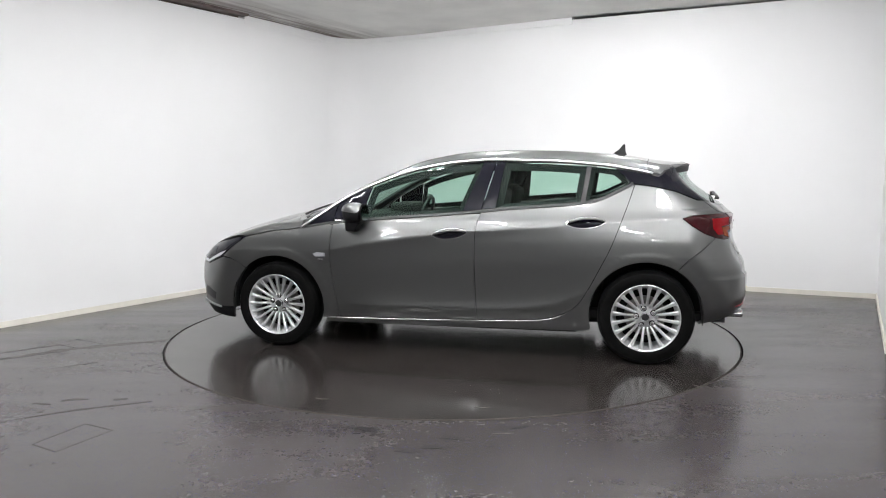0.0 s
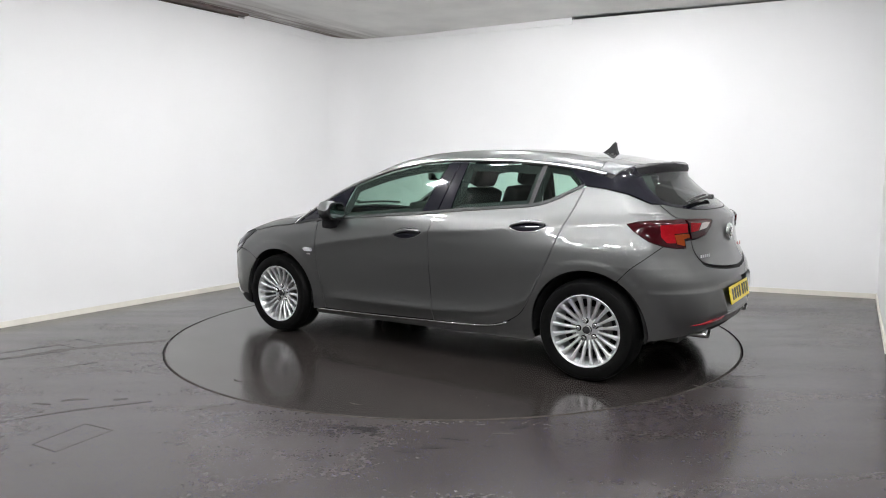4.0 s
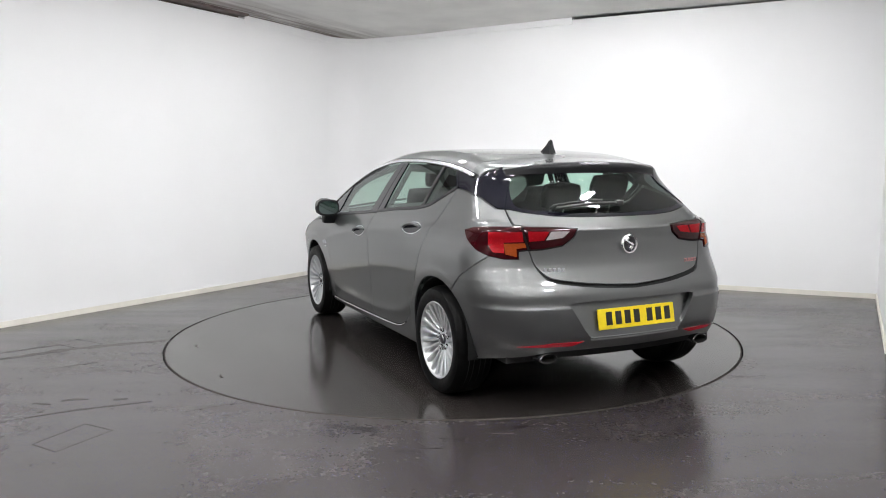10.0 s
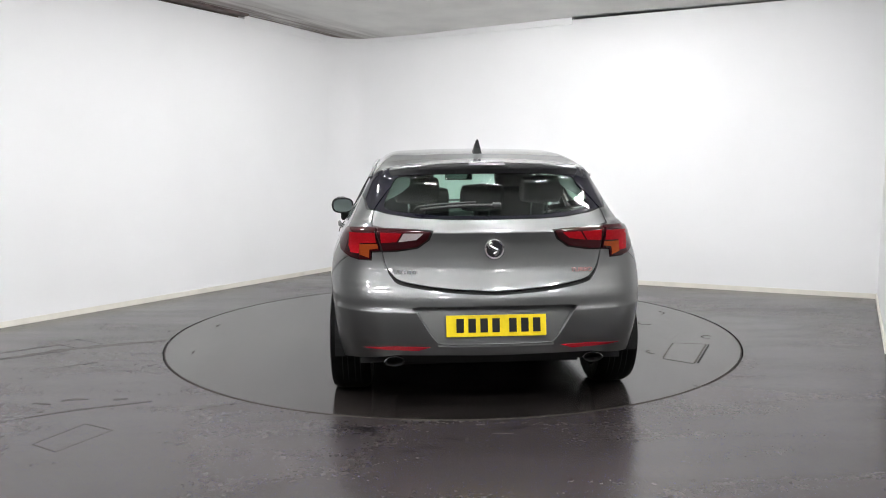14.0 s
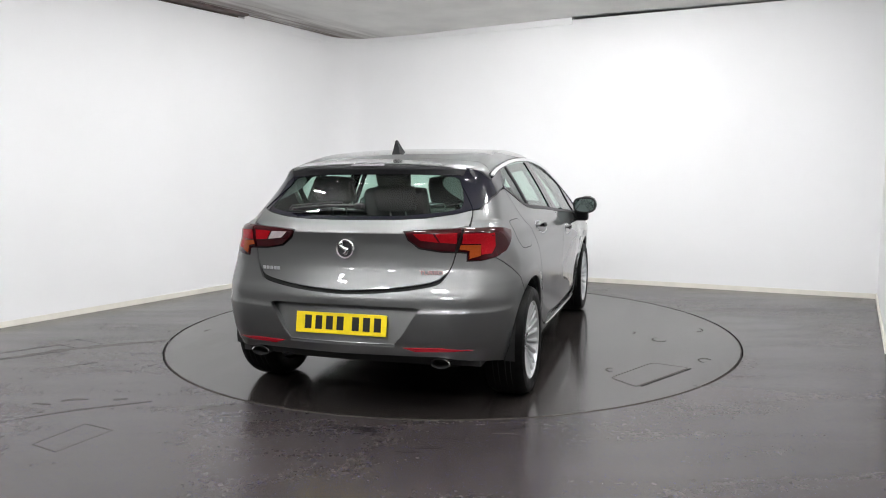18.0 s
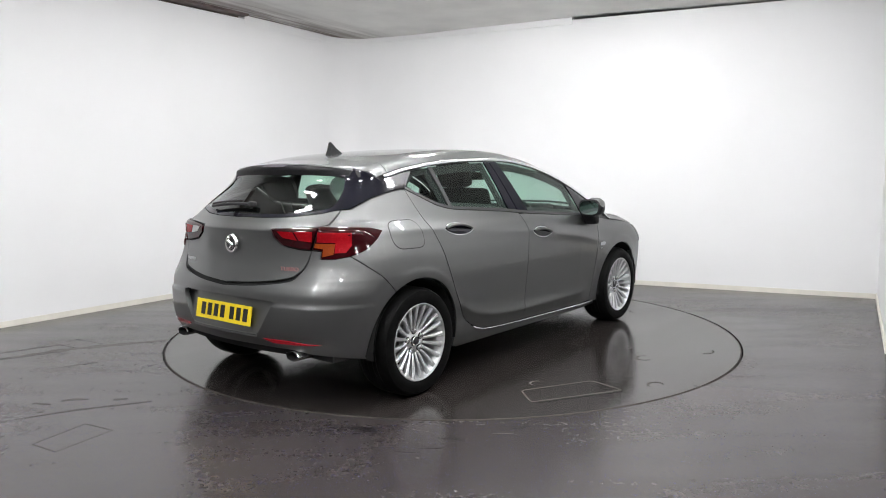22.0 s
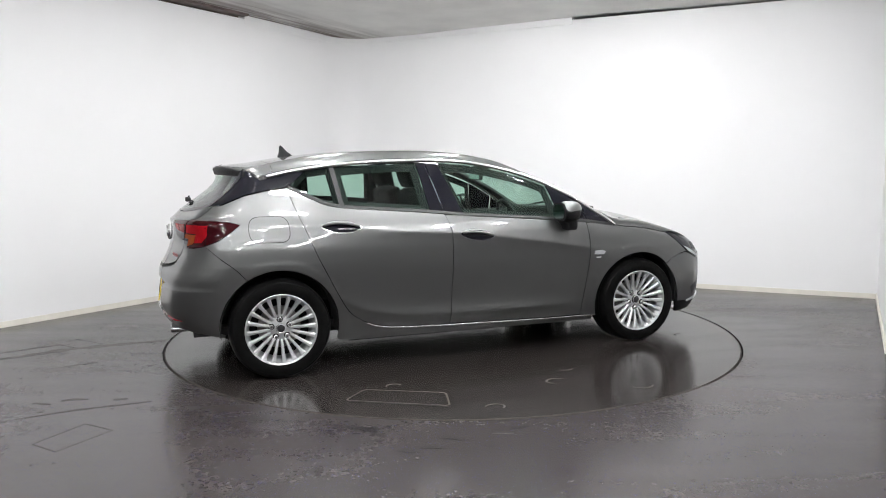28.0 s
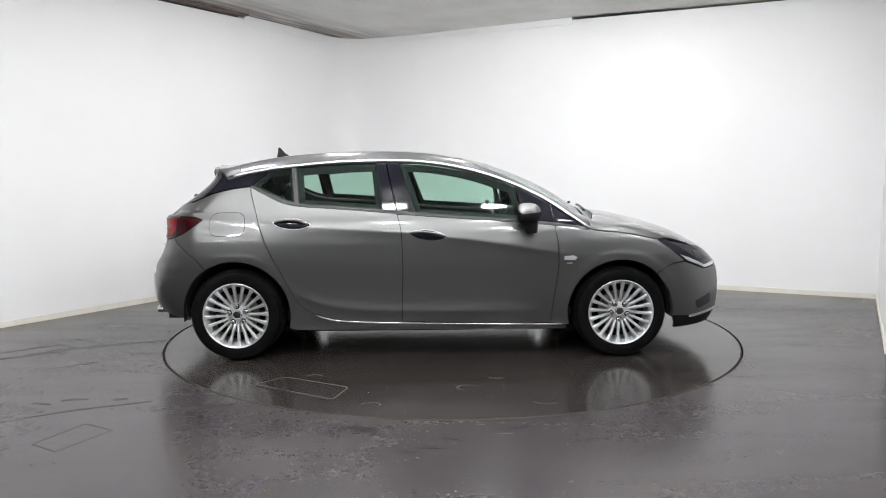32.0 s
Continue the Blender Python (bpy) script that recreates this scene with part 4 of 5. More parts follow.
def build_tail(car):
    split = [(-1.838, .618, 1.002), (-1.872, .596, .890)]
    HATCH_LOW = [rear_at(y, z) for y, z in ((.586, .872), (.568, .808), (.535, .762), (.470, .726), (.25, .695), (0.0001, .680))]
    # tailgate below the glass
    hatch = [(0, 1.046), rear_at(.25, 1.047), rear_at(.41, 1.055), rear_at(.55, 1.074), rear_at(.618, 1.092), *[rear_pt(x, float(on_side(x, z)[1]), z) for x, z in HATCH_EDGE], rear_pt(-1.838, .612, 1.005),
             rear_at(.468, .998), rear_at(.318, .989), rear_at(.337, .944), rear_at(.398, .900), rear_at(.512, .882), rear_at(.585, .879)] + spline(HATCH_LOW, 4)
    tailgate = skin_part("tailgate", hatch, rear_chart, PAINT, car, sides="J", gap=.003, cell=(.03, .014))
    # near-black sheet behind the tail panels, painting the shade in their gaps
    shell = [(0, .64), rear_at(.6, .68), rear_pt(-1.75, .80, .80), rear_pt(-1.70, .80, 1.0), rear_pt(-1.68, .66, 1.10), rear_at(.4, 1.05), (0, 1.04)]
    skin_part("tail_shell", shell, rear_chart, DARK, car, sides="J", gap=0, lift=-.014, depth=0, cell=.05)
    # rear window with its black border
    pane = [(0, 1.283), rear_at(.3, 1.281), rear_at(.47, 1.272), rear_at(.525, 1.24), rear_at(.572, 1.13), rear_at(.53, 1.092), rear_at(.3, 1.068), (0, 1.062)]
    pane = [pane[0]] + spline(pane[1:-1], 4) + [pane[-1]]
    skin_part("rear_window", pane, rear_chart, GLASS, tailgate, "green-tinted heated rear window", sides="J", gap=0, lift=-.004, depth=0, cell=.04)
    border = pane[::-1] + [(0, 1.290), rear_at(.3, 1.289), rear_at(.5, 1.284), rear_at(.588, 1.272), rear_pt(-1.52, .605, 1.25), rear_pt(-1.66, .648, 1.125), rear_pt(-1.692, .655, 1.098), rear_at(.618, 1.0945), rear_at(.55, 1.076), rear_at(.41, 1.057), rear_at(.25, 1.049), (0, 1.048)]
    skin_part("window_border", border, rear_chart, BLACK_GLOSS, tailgate, "gloss black border of the rear window", sides="J", gap=0, lift=-.003, depth=.008, cell=.03)
    # wiper
    arm = []
    for i in range(9):
        y = -.03 + .40 * i / 8
        p = on_rear(rear_at(y, 1.09)[0] if y > 0 else -rear_at(-y, 1.09)[0], 1.098 + .008 * math.sin(i / 8 * math.pi) - .020 * i / 8, .022)
        arm.append(tuple(p))
    wiper = part("rear_wiper", tube(arm, .011, 8, flat=.8), BLACK, tailgate, "black rear wiper parked on the window")
    part("wiper_cap", box((.035, .05, .032), .010, (arm[0][0] + .004, arm[0][1], arm[0][2]), smooth=True), BLACK, tailgate)
    blade = [(p[0] + .012, p[1] + .01, p[2] + .016) for p in arm[2:]] + [(arm[-1][0] + .02, arm[-1][1] + .03, arm[-1][2] - .003)]
    part("wiper_blade", tube(blade, .007, 6), BLACK, tailgate)
    # emblem: plain ring and wave
    ex = float(rear_line(.894)) - .004
    part("emblem", lathe_mesh("emblem", [(.0, -.010), (.040, -.010), (.042, -.016), (.050, -.018), (.056, -.010), (.057, 0), (.0, .0)], 40), CHROME, tailgate, "round chrome emblem", pose(ex, 0, .894, 0, -4, -90))
    part("emblem_field", lathe_mesh("emblem_field", [(.0, -.0115), (.0405, -.0115), (.0405, -.010), (.0, -.010)], 32), ALLOY_DARK, tailgate, "", pose(ex, 0, .894, 0, -4, -90))
    wave = spline([(ex - .014, .012, .930), (ex - .014, .028, .916), (ex - .014, .004, .898), (ex - .014, -.016, .888), (ex - .014, .002, .866)], 5)
    part("emblem_mark", tube(wave, .012, 6), CHROME, tailgate)
    # name plate as plain bars
    for i, w in enumerate((.024, .021, .021, .022, .024)):
        y = .515 - .025 * i
        p = on_rear(rear_at(y, .774)[0], .774, .004)
        part("name_bar", box((.004, w * .75, .018), .001, tuple(p), turn=Euler((0, 0, -rear_at(y, .78)[0] * .25)).to_matrix().to_4x4()), ALLOY, tailgate)
    txt = bpy.data.curves.new("lettering", "FONT")
    txt.body, txt.size, txt.extrude, txt.align_x = "TURBO", .030, .0015, "CENTER"
    q = on_rear(rear_at(.468, .776)[0], .766, .005)
    ob = new("lettering", txt)
    txt.materials.append(RED_INK)
    ob.parent = tailgate
    ob.matrix_basis = Matrix.Translation((q[0], -q[1], q[2])) @ Matrix(((0, 0, -1, 0), (-1, 0, 0, 0), (0, 1, 0, 0), (0, 0, 0, 1))) @ Matrix.Rotation(math.radians(13), 4, "Y") @ Matrix.Diagonal((1.25, 1, 1, 1))
    tagged(ob, "small reddish chrome lettering")
    # tail lamps: the outer on the body, the inner on the tailgate
    outer = [rear_pt(*LAMP_TIP)] + [rear_pt(*p) for p in LAMP_TOP[:2]] + [rear_pt(*split[0]), rear_at(.596, .884), rear_at(.644, .879), rear_at(.646, .838)] + [rear_pt(*p) for p in LAMP_LOW[1:]]
    lamps = skin_part("tail_lamp", outer, rear_chart, LENS, car, "dark red tail lamp with red and amber elements", sides="LR", gap=.001, lift=.006, depth=.02, cell=.025)
    red = [rear_pt(*q) for q in ((-1.74, .757, .974), (-1.857, .620, .978), (-1.860, .614, .926), (-1.806, .700, .922), (-1.820, .706, .866), (-1.78, .752, .869), (-1.748, .762, .905))]
    skin_part("red_element", red, rear_chart, LENS_RED, lamps, "bright red lamp element", sides="LR", gap=0, lift=.0075, depth=.001, cell=.03)
    amb = [rear_pt(*q) for q in ((-1.806, .700, .916), (-1.863, .607, .919), (-1.867, .602, .896), (-1.848, .650, .888), (-1.856, .652, .846), (-1.824, .702, .860))]
    skin_part("amber_element", amb, rear_chart, LENS_AMBER, lamps, "amber lamp element", sides="LR", gap=0, lift=.0085, depth=.001, cell=.03)
    inner = [rear_pt(-1.841, .604, .999), rear_at(.468, .994), rear_at(.327, .985), rear_at(.346, .946), rear_at(.402, .905), rear_at(.514, .887), rear_at(.580, .884)]
    il = skin_part("tail_lamp", inner, rear_chart, LENS, tailgate, "dark red inner tail lamp on the tailgate", sides="LR", gap=.001, lift=.006, depth=.02, cell=.025)
    r2 = [rear_at(.592, .980), rear_at(.480, .977), rear_at(.508, .932), rear_at(.588, .926)]
    skin_part("red_element", r2, rear_chart, LENS_RED, il, "bright red lamp element", sides="LR", gap=0, lift=.0075, depth=.001, cell=.03)
    r3 = [rear_at(.469, .977), rear_at(.366, .978), rear_at(.404, .944), rear_at(.498, .932)]
    for k, (lamp, m) in enumerate(zip(il, (LENS_CLEAR, LENS_RED))):
        skin_part("reverse_lens", r3, rear_chart, m, lamp, ("clear reversing lens", "red fog lens")[k], sides="LR"[k], gap=0, lift=.008, depth=.001, cell=.03)
    # bumper, open in the middle for the number plate
    low_side = [rear_pt(-1.70, .845, .277), rear_pt(-1.80, .79, .292)]
    drop = [(u, z - .016 * min(1, max(0, (.80 - z) / .06))) for u, z in spline(HATCH_LOW, 4)[::-1]]   # bares the black shell as painted shade under the tailgate's lip
    bumper = drop + [rear_at(.590, .880), rear_at(.641, .876), rear_at(.643, .835)] + [rear_pt(*p) for p in LAMP_LOW[1:3]] \
        + [rear_pt(x, float(on_side(x, z)[1]), z) for x, z in SEAM] + [rear_pt(x, float(on_side(x, z)[1]), z) for x, z in arch(-1.331, ARCH_R, 123, 185, 16)] + low_side \
        + [rear_at(.62, .322), rear_at(.52, .342), rear_at(.25, .346), (0, .344), (0, .408), rear_at(.285, .412), rear_at(.305, .424), rear_at(.335, .458), rear_at(.41, .578), rear_at(.43, .596), rear_at(.39, .603), (0, .607)]
    bump = skin_part("rear_bumper", bumper, rear_chart, PAINT, car, sides="J", gap=.0025, cell=(.03, .012), depth=.030)
    # the recess leans forward towards its top, so that it catches the light from above
    verts, faces = [], []
    n = 24
    for j in range(9):
        v = j / 8
        z = .398 + .216 * v
        half = .30 + .15 * min(1, max(0, (v - .1) / .72))
        for i in range(n + 1):
            y = half * (2 * i / n - 1)
            verts.append((float(rear_line(.506)) + float(rear_bow(z)) * y * y + .006 + .062 * v ** 1.2, y, z))
    for j in range(8):
        for i in range(n):
            k = j * (n + 1) + i
            faces.append((k, k + n + 1, k + n + 2, k + 1))
    lip = [(float(rear_line(.41)) + float(rear_bow(.41)) * y * y + .004, y, .4105 + .02 * max(0, abs(y) - .26)) for y in np.linspace(-.30, .30, 25)]
    part("recess_lip", tube(lip, .0065, 8), PAINT, bump, "rounded lower edge of the plate recess")
    part("plate_recess", mesh_of("plate_recess", verts, faces, smooth=True), PAINT, bump, "recess for the number plate")
    # number plate with plain bars
    plate = part("number_plate", box((.006, .520, .111), .002), YELLOW, bump, "yellow number plate with black characters shown as bars", pose(-2.041, 0, .506, 0, 10.5, 0))
    y = .213
    for w, skip in ((.05, .062), (.05, .062), (.05, .062), (.05, .088), (.05, .062), (.05, .062), (.05, 0)):
        part("plate_bar", box((.002, w * .78, .072)), INK, plate, at=Matrix.Translation((-.0038, y - .025, .002)))
        y -= skip
    # lower valance, reflectors and tailpipes
    val = [(0, .362), rear_at(.25, .360), rear_at(.45, .352), rear_at(.6, .325), rear_at(.575, .285), rear_at(.3, .285), (0, .285)]
    skin_part("valance", val, rear_chart, DARK, bump, "black lower valance", sides="J", gap=0, lift=-.020, cell=.04, depth=.03)
    refl = [rear_at(.686, .380), rear_at(.551, .377), rear_at(.405, .375), rear_at(.341, .396), rear_at(.522, .397)]
    skin_part("reflector", refl, rear_chart, RED_REFLECT, bump, "narrow red reflector", sides="LR", gap=0, lift=.004, depth=.006, cell=.04)
    for s in (1, -1):
        ov = [(.048, -.018), (.048, .16), (.039, .16), (.039, -.004), (.0450, -.022), (.048, -.018)]
        me = lathe_mesh("tailpipe", ov, 32)
        part("tailpipe", me, CHROME, bump, "oval chrome tailpipe", pose(-1.960, .526 * s, .311, 0, 0, -90) @ Matrix.Diagonal((1.15, 1, .58, 1)))
        part("tailpipe_bore", lathe_mesh("tailpipe_bore", [(.0425, -.019), (.0385, -.008), (.0375, .09), (.0, .09)], 32), DARK, bump, "", pose(-1.960, .526 * s, .311, 0, 0, -90) @ Matrix.Diagonal((1.15, 1, .58, 1)))


def build_nose(car):
    lampo = [front_pt(1.575, .845, .822), front_at(.74, .765), front_at(.62, .722), front_at(.56, .69), front_at(.575, .62), front_pt(1.967, .776, .601), front_pt(1.788, .853, .668), front_pt(1.674, .865, .751)]
    lamps = skin_part("headlamp", lampo, front_chart, BLACK_GLOSS, car, "dark headlamp with a clear cover", sides="LR", gap=.001, lift=.002, depth=.02, cell=.03)
    drl = [front_pt(1.735, .858, .715), front_pt(1.80, .845, .672), front_pt(1.967, .776, .611), front_at(.58, .628), front_at(.585, .65), front_pt(1.955, .776, .632), front_pt(1.81, .842, .692)]
    skin_part("light_strip", drl, front_chart, CLEAR, lamps, "white light strip", sides="LR", gap=0, lift=.005, depth=.001, cell=.03)
    ref = [front_pt(1.86, .80, .735), front_pt(1.95, .76, .725), front_pt(1.955, .77, .665), front_pt(1.87, .815, .685)]
    skin_part("projector", ref, front_chart, ALLOY_DARK, lamps, "clear projector lens", sides="LR", gap=0, lift=.004, depth=.001, cell=.03)
    nose = [(0, .735), front_at(.30, .727), front_at(.54, .70), front_at(.56, .615), front_pt(1.967, .776, .598), front_pt(1.785, .853, .660), front_pt(1.70, .862, .650), front_pt(1.632, .88, .622)] + [front_pt(x, float(on_side(x, z)[1]), z) for x, z in arch(1.331, ARCH_F, 46, -6, 12)] + [
            front_pt(1.71, .85, .282), front_pt(1.83, .80, .275), front_at(.55, .30), front_at(.3, .30), (0, .30), (0, .42), front_at(.3, .42), front_at(.42, .47), front_at(.40, .56), (0, .56)]
    bump = skin_part("front_bumper", nose, front_chart, PAINT, car, sides="J", gap=0, cell=.03, depth=.04)
    skin_part("grille", [(0, .40), front_at(.44, .40), front_at(.44, .58), (0, .58)], front_chart, BLACK, bump, "black front grille", sides="J", gap=0, lift=-.03, depth=0, cell=.04)
    fog = [front_pt(1.895, .80, .375), front_pt(2.04, .72, .425), front_pt(2.05, .70, .35), front_pt(1.93, .785, .318)]
    skin_part("fog_lamp_recess", fog, front_chart, BLACK, bump, "black fog lamp recess", sides="LR", gap=0, lift=.002, depth=.002, cell=.03)
    lip = [(0, .29), front_at(.55, .29), front_pt(1.845, .80, .268), front_pt(1.72, .83, .27), front_pt(1.74, .80, .185), front_pt(1.9, .74, .19), front_at(.4, .195), (0, .195)]
    skin_part("front_lip", lip, front_chart, MATT, bump, "black chin spoiler", sides="J", gap=0, lift=-.004, depth=.02, cell=.04)
    blade = [front_pt(1.85, .80, .276), front_at(.6, .302), front_at(.6, .288), front_pt(1.85, .80, .262)]
    skin_part("lip_strip", blade, front_chart, ALLOY, bump, "silver strip on the chin", sides="LR", gap=0, lift=.008, depth=.01, cell=.03)
    for s in (1, -1):
        p = on_side(.975, .700, .002)
        bm = bmesh.new()
        ring = [(-.045, -.012), (-.042, .013), (.02, .017), (.046, .006), (.030, -.014)]
        vs = [bm.verts.new((p[0] + x, (p[1] + .007) * s, p[2] + z)) for x, z in ring]
        ws = [bm.verts.new((p[0] + x * 1.06, (p[1] - .012) * s, p[2] + z * 1.08)) for x, z in ring]
        bm.faces.new(vs)
        for i in range(5):
            bm.faces.new((vs[i], vs[(i + 1) % 5], ws[(i + 1) % 5], ws[i]))
        bmesh.ops.recalc_face_normals(bm, faces=bm.faces)
        part("side_repeater", bm, CLEAR, car, "clear side turn lamp on the wing")
        q = on_side(.968, .664, .001)
        part("wing_badge", box((.040, .003, .011), .001, (q[0], q[1] * s, q[2])), CHROME, car, "small chrome badge below the turn lamp")


def wheel(car):
    """Left wheel, its outer face towards +y, centred on the hub."""
    hub = part("wheel", lathe_mesh("wheel", [(.0, -.046), (.072, -.046), (.082, -.052), (.084, -.09), (.0, -.09)], 40), ALLOY, car, "silver multi-spoke alloy wheel with a low-profile tyre")
    prof = [(.218, .0), (.226, .004), (.245, .010), (.275, .013), (.298, .006), (.309, -.012), (.3165, -.035), (.317, -.105), (.3165, -.175), (.309, -.198), (.295, -.214), (.25, -.220), (.215, -.205)]
    part("tyre", lathe_mesh("tyre", prof, 72), RUBBER, hub, "black low-profile tyre")
    for k, y in enumerate((-.055, -.085, -.125, -.155)):
        part("tread_groove", lathe_mesh("tread_groove", [(.3171, y), (.3174, y - .003), (.3171, y - .006)], 64), DARK, hub)
    rim = [(.226, -.002), (.2275, .004), (.223, .006), (.216, .002), (.210, -.012), (.198, -.03), (.193, -.06), (.193, -.2), (.200, -.2), (.218, -.05), (.226, -.002)]
    part("rim", lathe_mesh("rim", rim, 72), ALLOY, hub, "bright machined rim")
    # near-black disc standing for the shade behind the spokes
    part("backing", lathe_mesh("backing", [(.0, -.13), (.195, -.13)], 40), DARK, hub)
    part("brake_disc", lathe_mesh("brake_disc", [(.06, -.105), (.135, -.105), (.137, -.118), (.06, -.118)], 48), IRON, hub, "steel brake disc")
    # one spoke: tapered bar, dished towards the hub
    secs = [(.066, .0085, -.044), (.085, .0086, -.034), (.13, .0092, -.020), (.175, .0108, -.009), (.200, .0140, -.003), (.216, .0200, -.001)]
    verts, faces = [], []
    for r, w, y in secs:
        verts += [(r, y - .026, -w), (r, y - .006, -w), (r, y, -w * .45), (r, y, w * .45), (r, y - .006, w), (r, y - .026, w)]
    for i in range(len(secs) - 1):
        for k in range(6):
            faces.append((6 * i + k, 6 * i + (k + 1) % 6, 6 * i + 6 + (k + 1) % 6, 6 * i + 6 + k))
    bm = bmesh.new()
    vs = [bm.verts.new(v) for v in verts]
    for f in faces:
        bm.faces.new([vs[i] for i in f])
    bmesh.ops.recalc_face_normals(bm, faces=bm.faces)
    me = bpy.data.meshes.new("spoke")
    bm.to_mesh(me)
    bm.free()
    for i in range(20):
        part("spoke", me, ALLOY, hub, at=Matrix.Rotation(2 * math.pi * i / 20, 4, "Y"))
    # flat near-black disc on the hub, painting the shade of a bolt recess
    me3 = lathe_mesh("bolt_hole_shade", [(.0, -.0448), (.0205, -.0448), (.0205, -.047)], 16)
    me2 = lathe_mesh("wheel_bolt", [(.0, -.030), (.010, -.030), (.0150, -.035), (.0155, -.050), (.0, -.050)], 12)
    for i in range(5):
        a = 2 * math.pi * i / 5 + .3
        part("bolt_hole_shade", me3, DARK, hub, at=Matrix.Translation((.060 * math.cos(a), 0, .060 * math.sin(a))))
        part("wheel_bolt", me2, CHROME, hub, at=Matrix.Translation((.060 * math.cos(a), 0, .060 * math.sin(a))))
    part("centre_cap", lathe_mesh("centre_cap", [(.0, -.030), (.020, -.031), (.028, -.034), (.030, -.046), (.0, -.046)], 28), ALLOY_DARK, hub, "dark centre cap")
    part("cap_ring", lathe_mesh("cap_ring", [(.0235, -.0315), (.026, -.030), (.029, -.0335)], 28), CHROME, hub)
    return hub


def build_wheels(car):
    first = wheel(car)
    first.matrix_basis = Matrix.Translation((1.331, .872, .317))
    made = [first]
    for i, (x, y) in enumerate(((-1.331, .882), (1.331, -.872), (-1.331, -.882))):
        m = Matrix.Translation((x, y, .317)) @ Matrix.Rotation(.2 + .5 * i, 4, "Y")
        if y < 0:
            m = m @ Matrix.Rotation(math.pi, 4, "Z")
        made.append(copy_thing(first, m))
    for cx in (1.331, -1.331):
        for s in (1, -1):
            # wells in near-black, so the arch's shade is in the colour
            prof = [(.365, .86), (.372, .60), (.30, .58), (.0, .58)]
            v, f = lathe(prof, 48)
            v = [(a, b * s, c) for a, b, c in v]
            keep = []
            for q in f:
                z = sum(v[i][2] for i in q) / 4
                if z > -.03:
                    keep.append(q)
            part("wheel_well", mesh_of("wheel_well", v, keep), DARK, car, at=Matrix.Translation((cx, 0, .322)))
    return made


def build_mirrors(car, front):
    for s, door in ((1, front[0]), (-1, front[1])):
        secs = [(.874, .004, .004, .652, 1.000), (.876, .055, .035, .652, 1.000), (.905, .080, .058, .655, 1.005), (.955, .100, .072, .655, 1.010), (1.00, .097, .069, .652, 1.012), (1.035, .072, .050, .640, 1.012), (1.052, .03, .024, .628, 1.012), (1.056, .003, .003, .625, 1.012)]

        def shell(lo, hi, push):
            bm = bmesh.new()
            rings = []
            n = 20
            for y, hx, hz, cx, cz in secs:
                ring = []
                for i in range(n + 1):
                    a = lo + (hi - lo) * i / n
                    c, q = math.cos(a), math.sin(a)
                    c = math.copysign(abs(c) ** .75, c)
                    q = math.copysign(abs(q) ** .8, q)
                    ring.append(bm.verts.new((cx + (hx + push) * c * (1 if c > 0 else .62), y * s, cz + (hz + push) * q)))
                rings.append(ring)
            for a, b in zip(rings, rings[1:]):
                for i in range(n):
                    bm.faces.new((a[i], a[i + 1], b[i + 1], b[i]))
            bmesh.ops.recalc_face_normals(bm, faces=bm.faces)
            for f in bm.faces:
                f.smooth = True
            return bm
        m = part("door_mirror", shell(0, 2 * math.pi, -.001), MATT, door, "door mirror with a grey upper cap")
        part("mirror_cap", shell(.12, math.pi * .86, .003), PAINT, door, "body-coloured mirror cap")
        bm = bmesh.new()
        ring = [bm.verts.new((.590, (.958 + .078 * math.copysign(abs(math.cos(a)) ** .7, math.cos(a))) * s, 1.010 + .053 * math.copysign(abs(math.sin(a)) ** .7, math.sin(a)))) for a in [2 * math.pi * i / 28 for i in range(28)]]
        bm.faces.new(ring)
        bmesh.ops.recalc_face_normals(bm, faces=bm.faces)
        part("mirror_glass", bm, MIRROR, door, "mirror glass")
        bm = bmesh.new()
        ring = [bm.verts.new((.597, (.958 + .092 * math.copysign(abs(math.cos(a)) ** .7, math.cos(a))) * s, 1.010 + .066 * math.copysign(abs(math.sin(a)) ** .7, math.sin(a)))) for a in [2 * math.pi * i / 28 for i in range(28)]]
        bm.faces.new(ring)
        part("mirror_bezel", bm, MATT, door)
        bm = box((.13, .11, .11), .025, (0, 0, 0), smooth=True)
        for v in bm.verts:
            if v.co.z < 0:
                v.co.x = v.co.x * .62 + .022
            v.co.x, v.co.y, v.co.z = v.co.x + .675, v.co.y + .925 * s, v.co.z + .932
        part("mirror_foot", bm, MATT, door, "black mirror foot")


def cushion(w, d, h, r):
    bm = box((w, d, h), r, smooth=True)
    bmesh.ops.subdivide_edges(bm, edges=bm.edges[:], cuts=1, use_grid_fill=True, smooth=.2)
    return bm


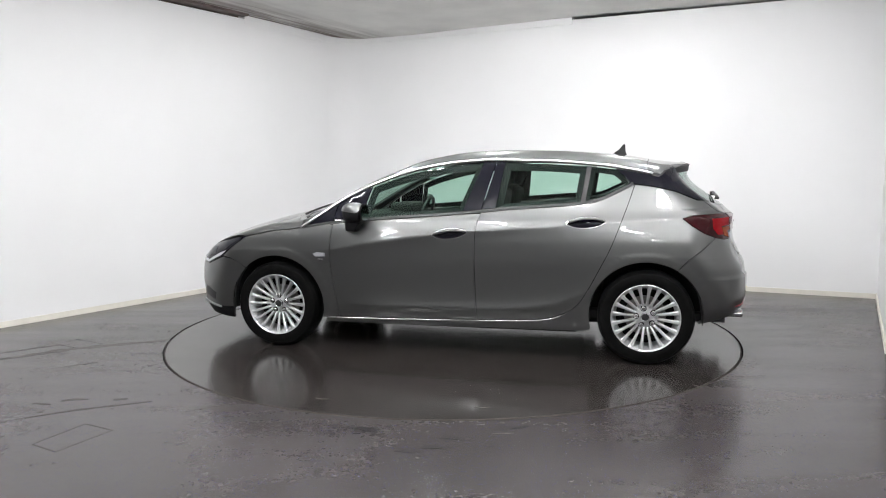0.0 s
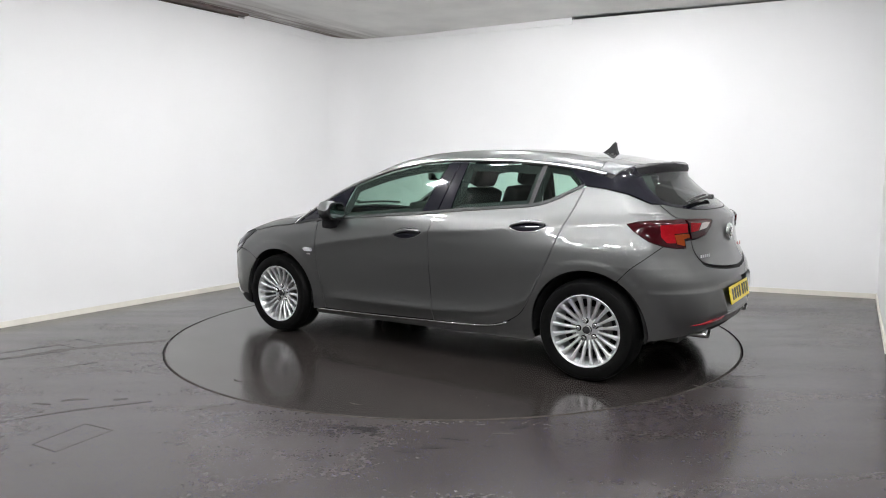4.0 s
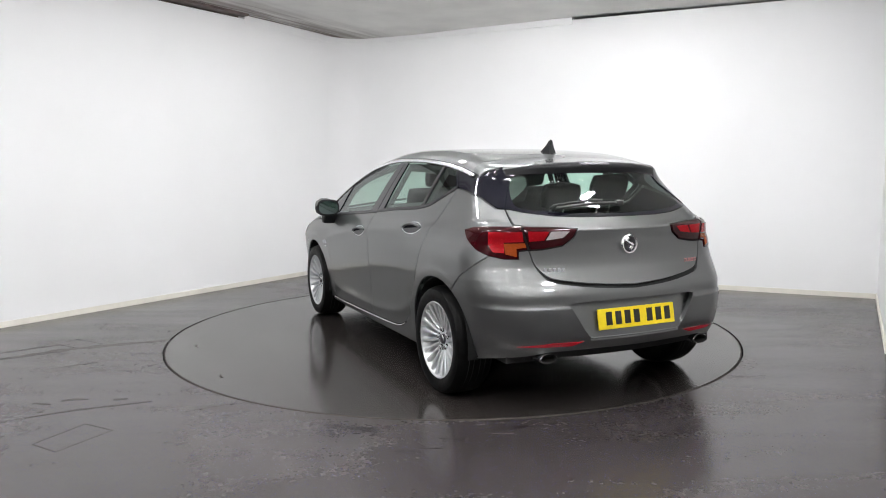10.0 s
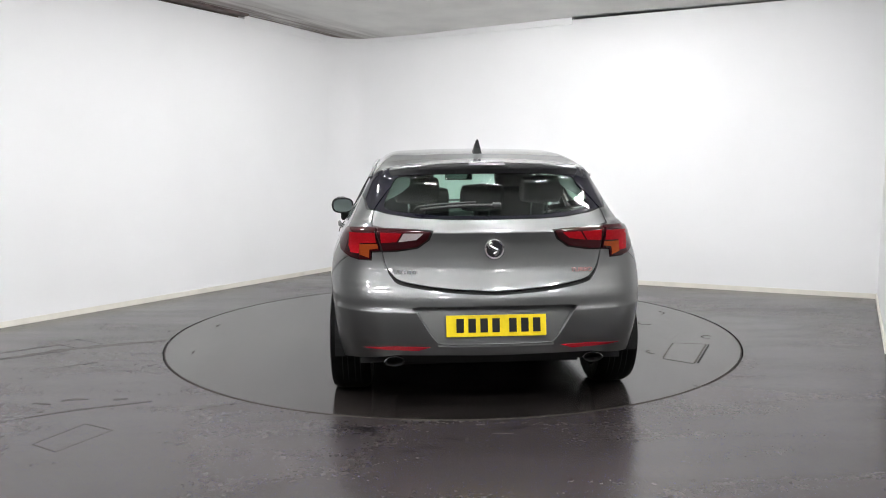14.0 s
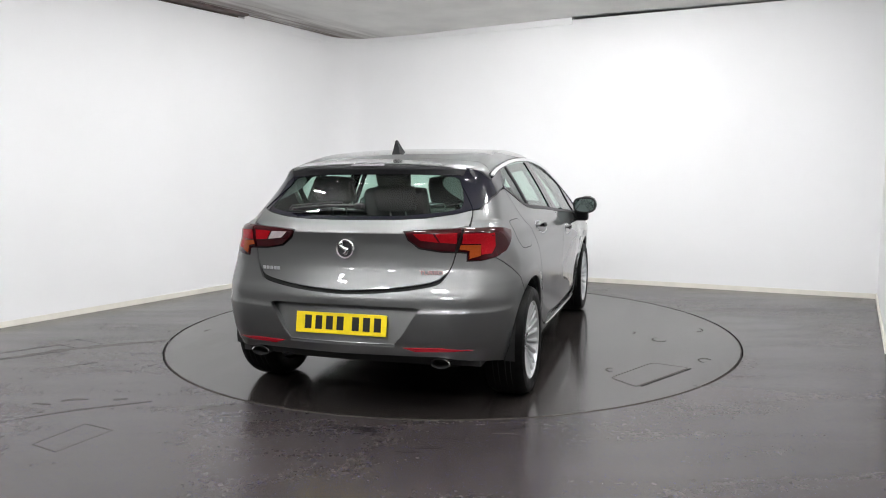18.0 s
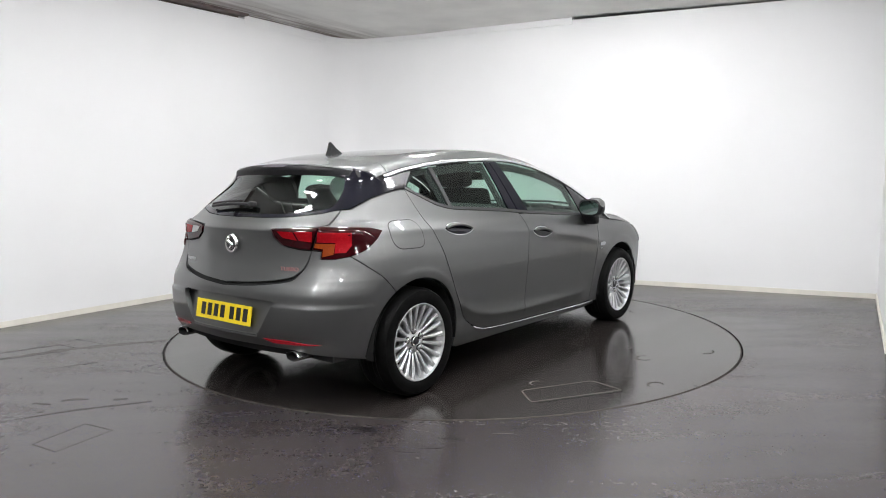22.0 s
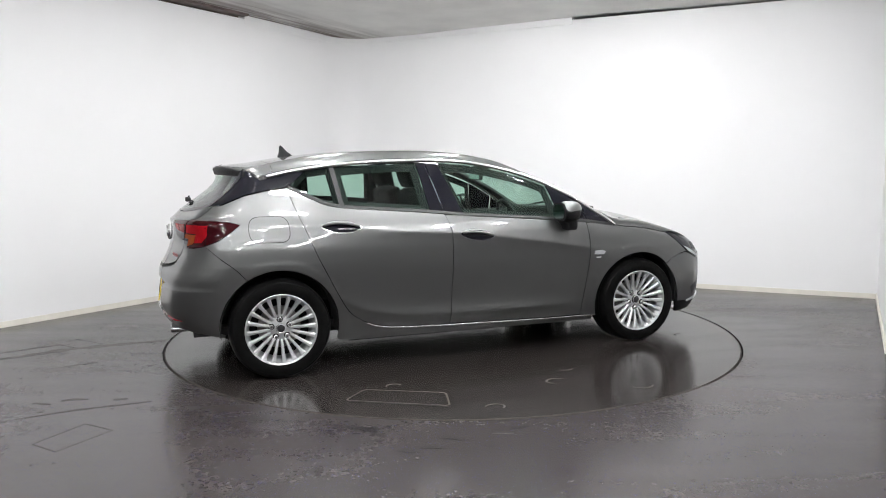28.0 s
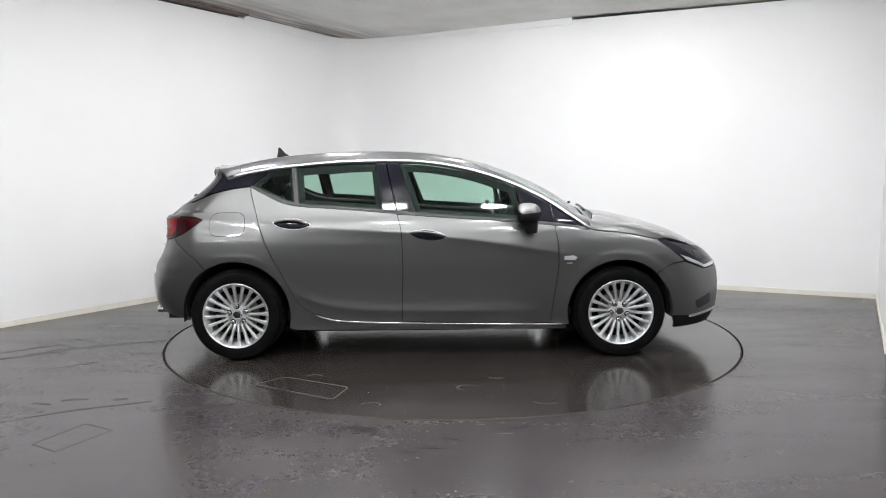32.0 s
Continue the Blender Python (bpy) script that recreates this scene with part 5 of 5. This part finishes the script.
def build_interior(car):
    floor_ = part("cabin_floor", box((3.0, 1.42, .05), at=(-.35, 0, .30)), TRIM, car)
    part("under_tray", box((3.4, 1.06, .06), .01, (.05, 0, .235)), DARK, car)
    part("under_tray_middle", box((1.75, 1.5, .05), .01, (0, 0, .20)), DARK, car)
    # dashboard and steering wheel on the right
    dash = part("dashboard", box((.42, 1.42, .32), .07, (.80, 0, .80), smooth=True), TRIM, car)
    part("instrument_hood", box((.20, .40, .09), .03, (.66, -.36, .985), smooth=True), TRIM, dash)
    ring = [(.50 + .06 * math.sin(a) * -1, -.36 + .185 * math.cos(a), .90 + .17 * math.sin(a)) for a in [2 * math.pi * i / 36 for i in range(36)]]
    sw = part("steering_wheel", tube(ring, .015, 8, True), BLACK, dash, "black steering wheel")
    part("wheel_boss", box((.05, .15, .10), .02, (.515, -.36, .88), smooth=True), BLACK, dash)
    part("wheel_spoke", box((.02, .34, .03), .005, (.51, -.36, .895)), BLACK, dash)
    # inner mirror
    im = part("inner_mirror", box((.03, .23, .065), .014, (.36, -.02, 1.255), smooth=True), BLACK, car, "interior mirror")
    part("mirror_pane", box((.002, .21, .05), .0005, (.344, -.02, 1.255)), MIRROR, im)
    part("mirror_stem", tube([(.37, -.02, 1.27), (.40, -.01, 1.33)], .012), BLACK, im)
    part("sensor_cover", box((.10, .12, .05), .015, (.42, 0, 1.325), smooth=True), BLACK, im)

    def seat(x, y, tilt, wide, name, tall=.62):
        s = part(name, cushion(.50, wide, .16, .05), TRIM, car, "charcoal fabric seat", Matrix.Translation((x, y, .52)))
        t = Matrix.Translation((-.24, 0, .06)) @ Matrix.Rotation(math.radians(-tilt), 4, "Y")
        b = cushion(.13, wide, tall, .05)
        bmesh.ops.transform(b, matrix=t @ Matrix.Translation((0, 0, tall / 2)), verts=b.verts)
        part("backrest", b, TRIM, s)
        return s, t
    for y in (.36, -.36):
        s, t = seat(.14, y, 18, .50, "front_seat")
        h = cushion(.10, .27, .20, .05)
        bmesh.ops.transform(h, matrix=t @ Matrix.Translation((.0, 0, .735)), verts=h.verts)
        part("headrest", h, TRIM, s)
        for k in (-.06, .06):
            part("headrest_post", tube([t @ Vector((0, k, .58)), t @ Vector((0, k, .68))], .007), CHROME, s)
    s, t = seat(-.80, 0, 22, 1.28, "rear_bench", .43)
    for y, up in ((.38, .655), (-.02, .60), (-.38, .655)):
        h = cushion(.09, .27 if y else .24, .17, .05)
        bmesh.ops.transform(h, matrix=t @ Matrix.Translation((.0, y, up)), verts=h.verts)
        part("headrest", h, TRIM, s)
        for k in (-.05, .05):
            part("headrest_post", tube([t @ Vector((0, y + k, .40)), t @ Vector((0, y + k, up - .05))], .006), CHROME, s)
    part("parcel_shelf", box((.50, 1.1, .03), .008, (-1.42, 0, .975)), TRIM, car)
    # headliner under the roof
    liner = [(-1.30, 0), (-1.30, .50), (-.9, .53), (-.3, .54), (.1, .50), (.2, .40), (.24, 0)]
    skin_part("headliner", liner, top_chart, LINER, car, "pale grey headliner", sides="J", gap=0, lift=-.035, depth=0, cell=.06)
    back = [(-1.30, 0), (-1.30, .50), (-1.52, .50), (-1.58, .3), (-1.6, 0)]
    skin_part("tailgate_trim", back, top_chart, TRIM, car, sides="J", gap=0, lift=-.03, depth=0, cell=.06)


def build_car():
    car = new("hatchback_car")
    tagged(car, "dark grey metallic five-door hatchback parked on the turntable", "car")
    front, rear = build_body(car)
    build_windows(car, front, rear)
    build_roof(car)
    build_tail(car)
    build_nose(car)
    build_wheels(car)
    build_mirrors(car, front)
    build_interior(car)
    shift = Matrix.Translation((-TURN_AT[0], -TURN_AT[1], 0))
    for ob in car.children:
        ob.matrix_basis = shift @ ob.matrix_basis
    return car


# ---- how the turntable turns, in degrees ----
def heading(t):
    return 4.97076e-07 * t ** 4 + 0.000482985 * t ** 3 + -0.0221713 * t ** 2 + -4.98732 * t + 167.23


def motions():
    rows = [(t, pose(0, 0, 0, 0, 0, heading(t))) for t in (0, 2, 4, 6, 8, 10, 12, 14, 16, 18, 20, 22, 24, 26, 28, 30, 32)]
    walk(turntable, [(t, pose(0, TURN_MID, 0, 0, 0, heading(t))) for t, _ in rows])
    walk(car, rows)


build_room()
turntable = build_floor()
build_marks(turntable)
build_lights()
car = build_car()
motions()
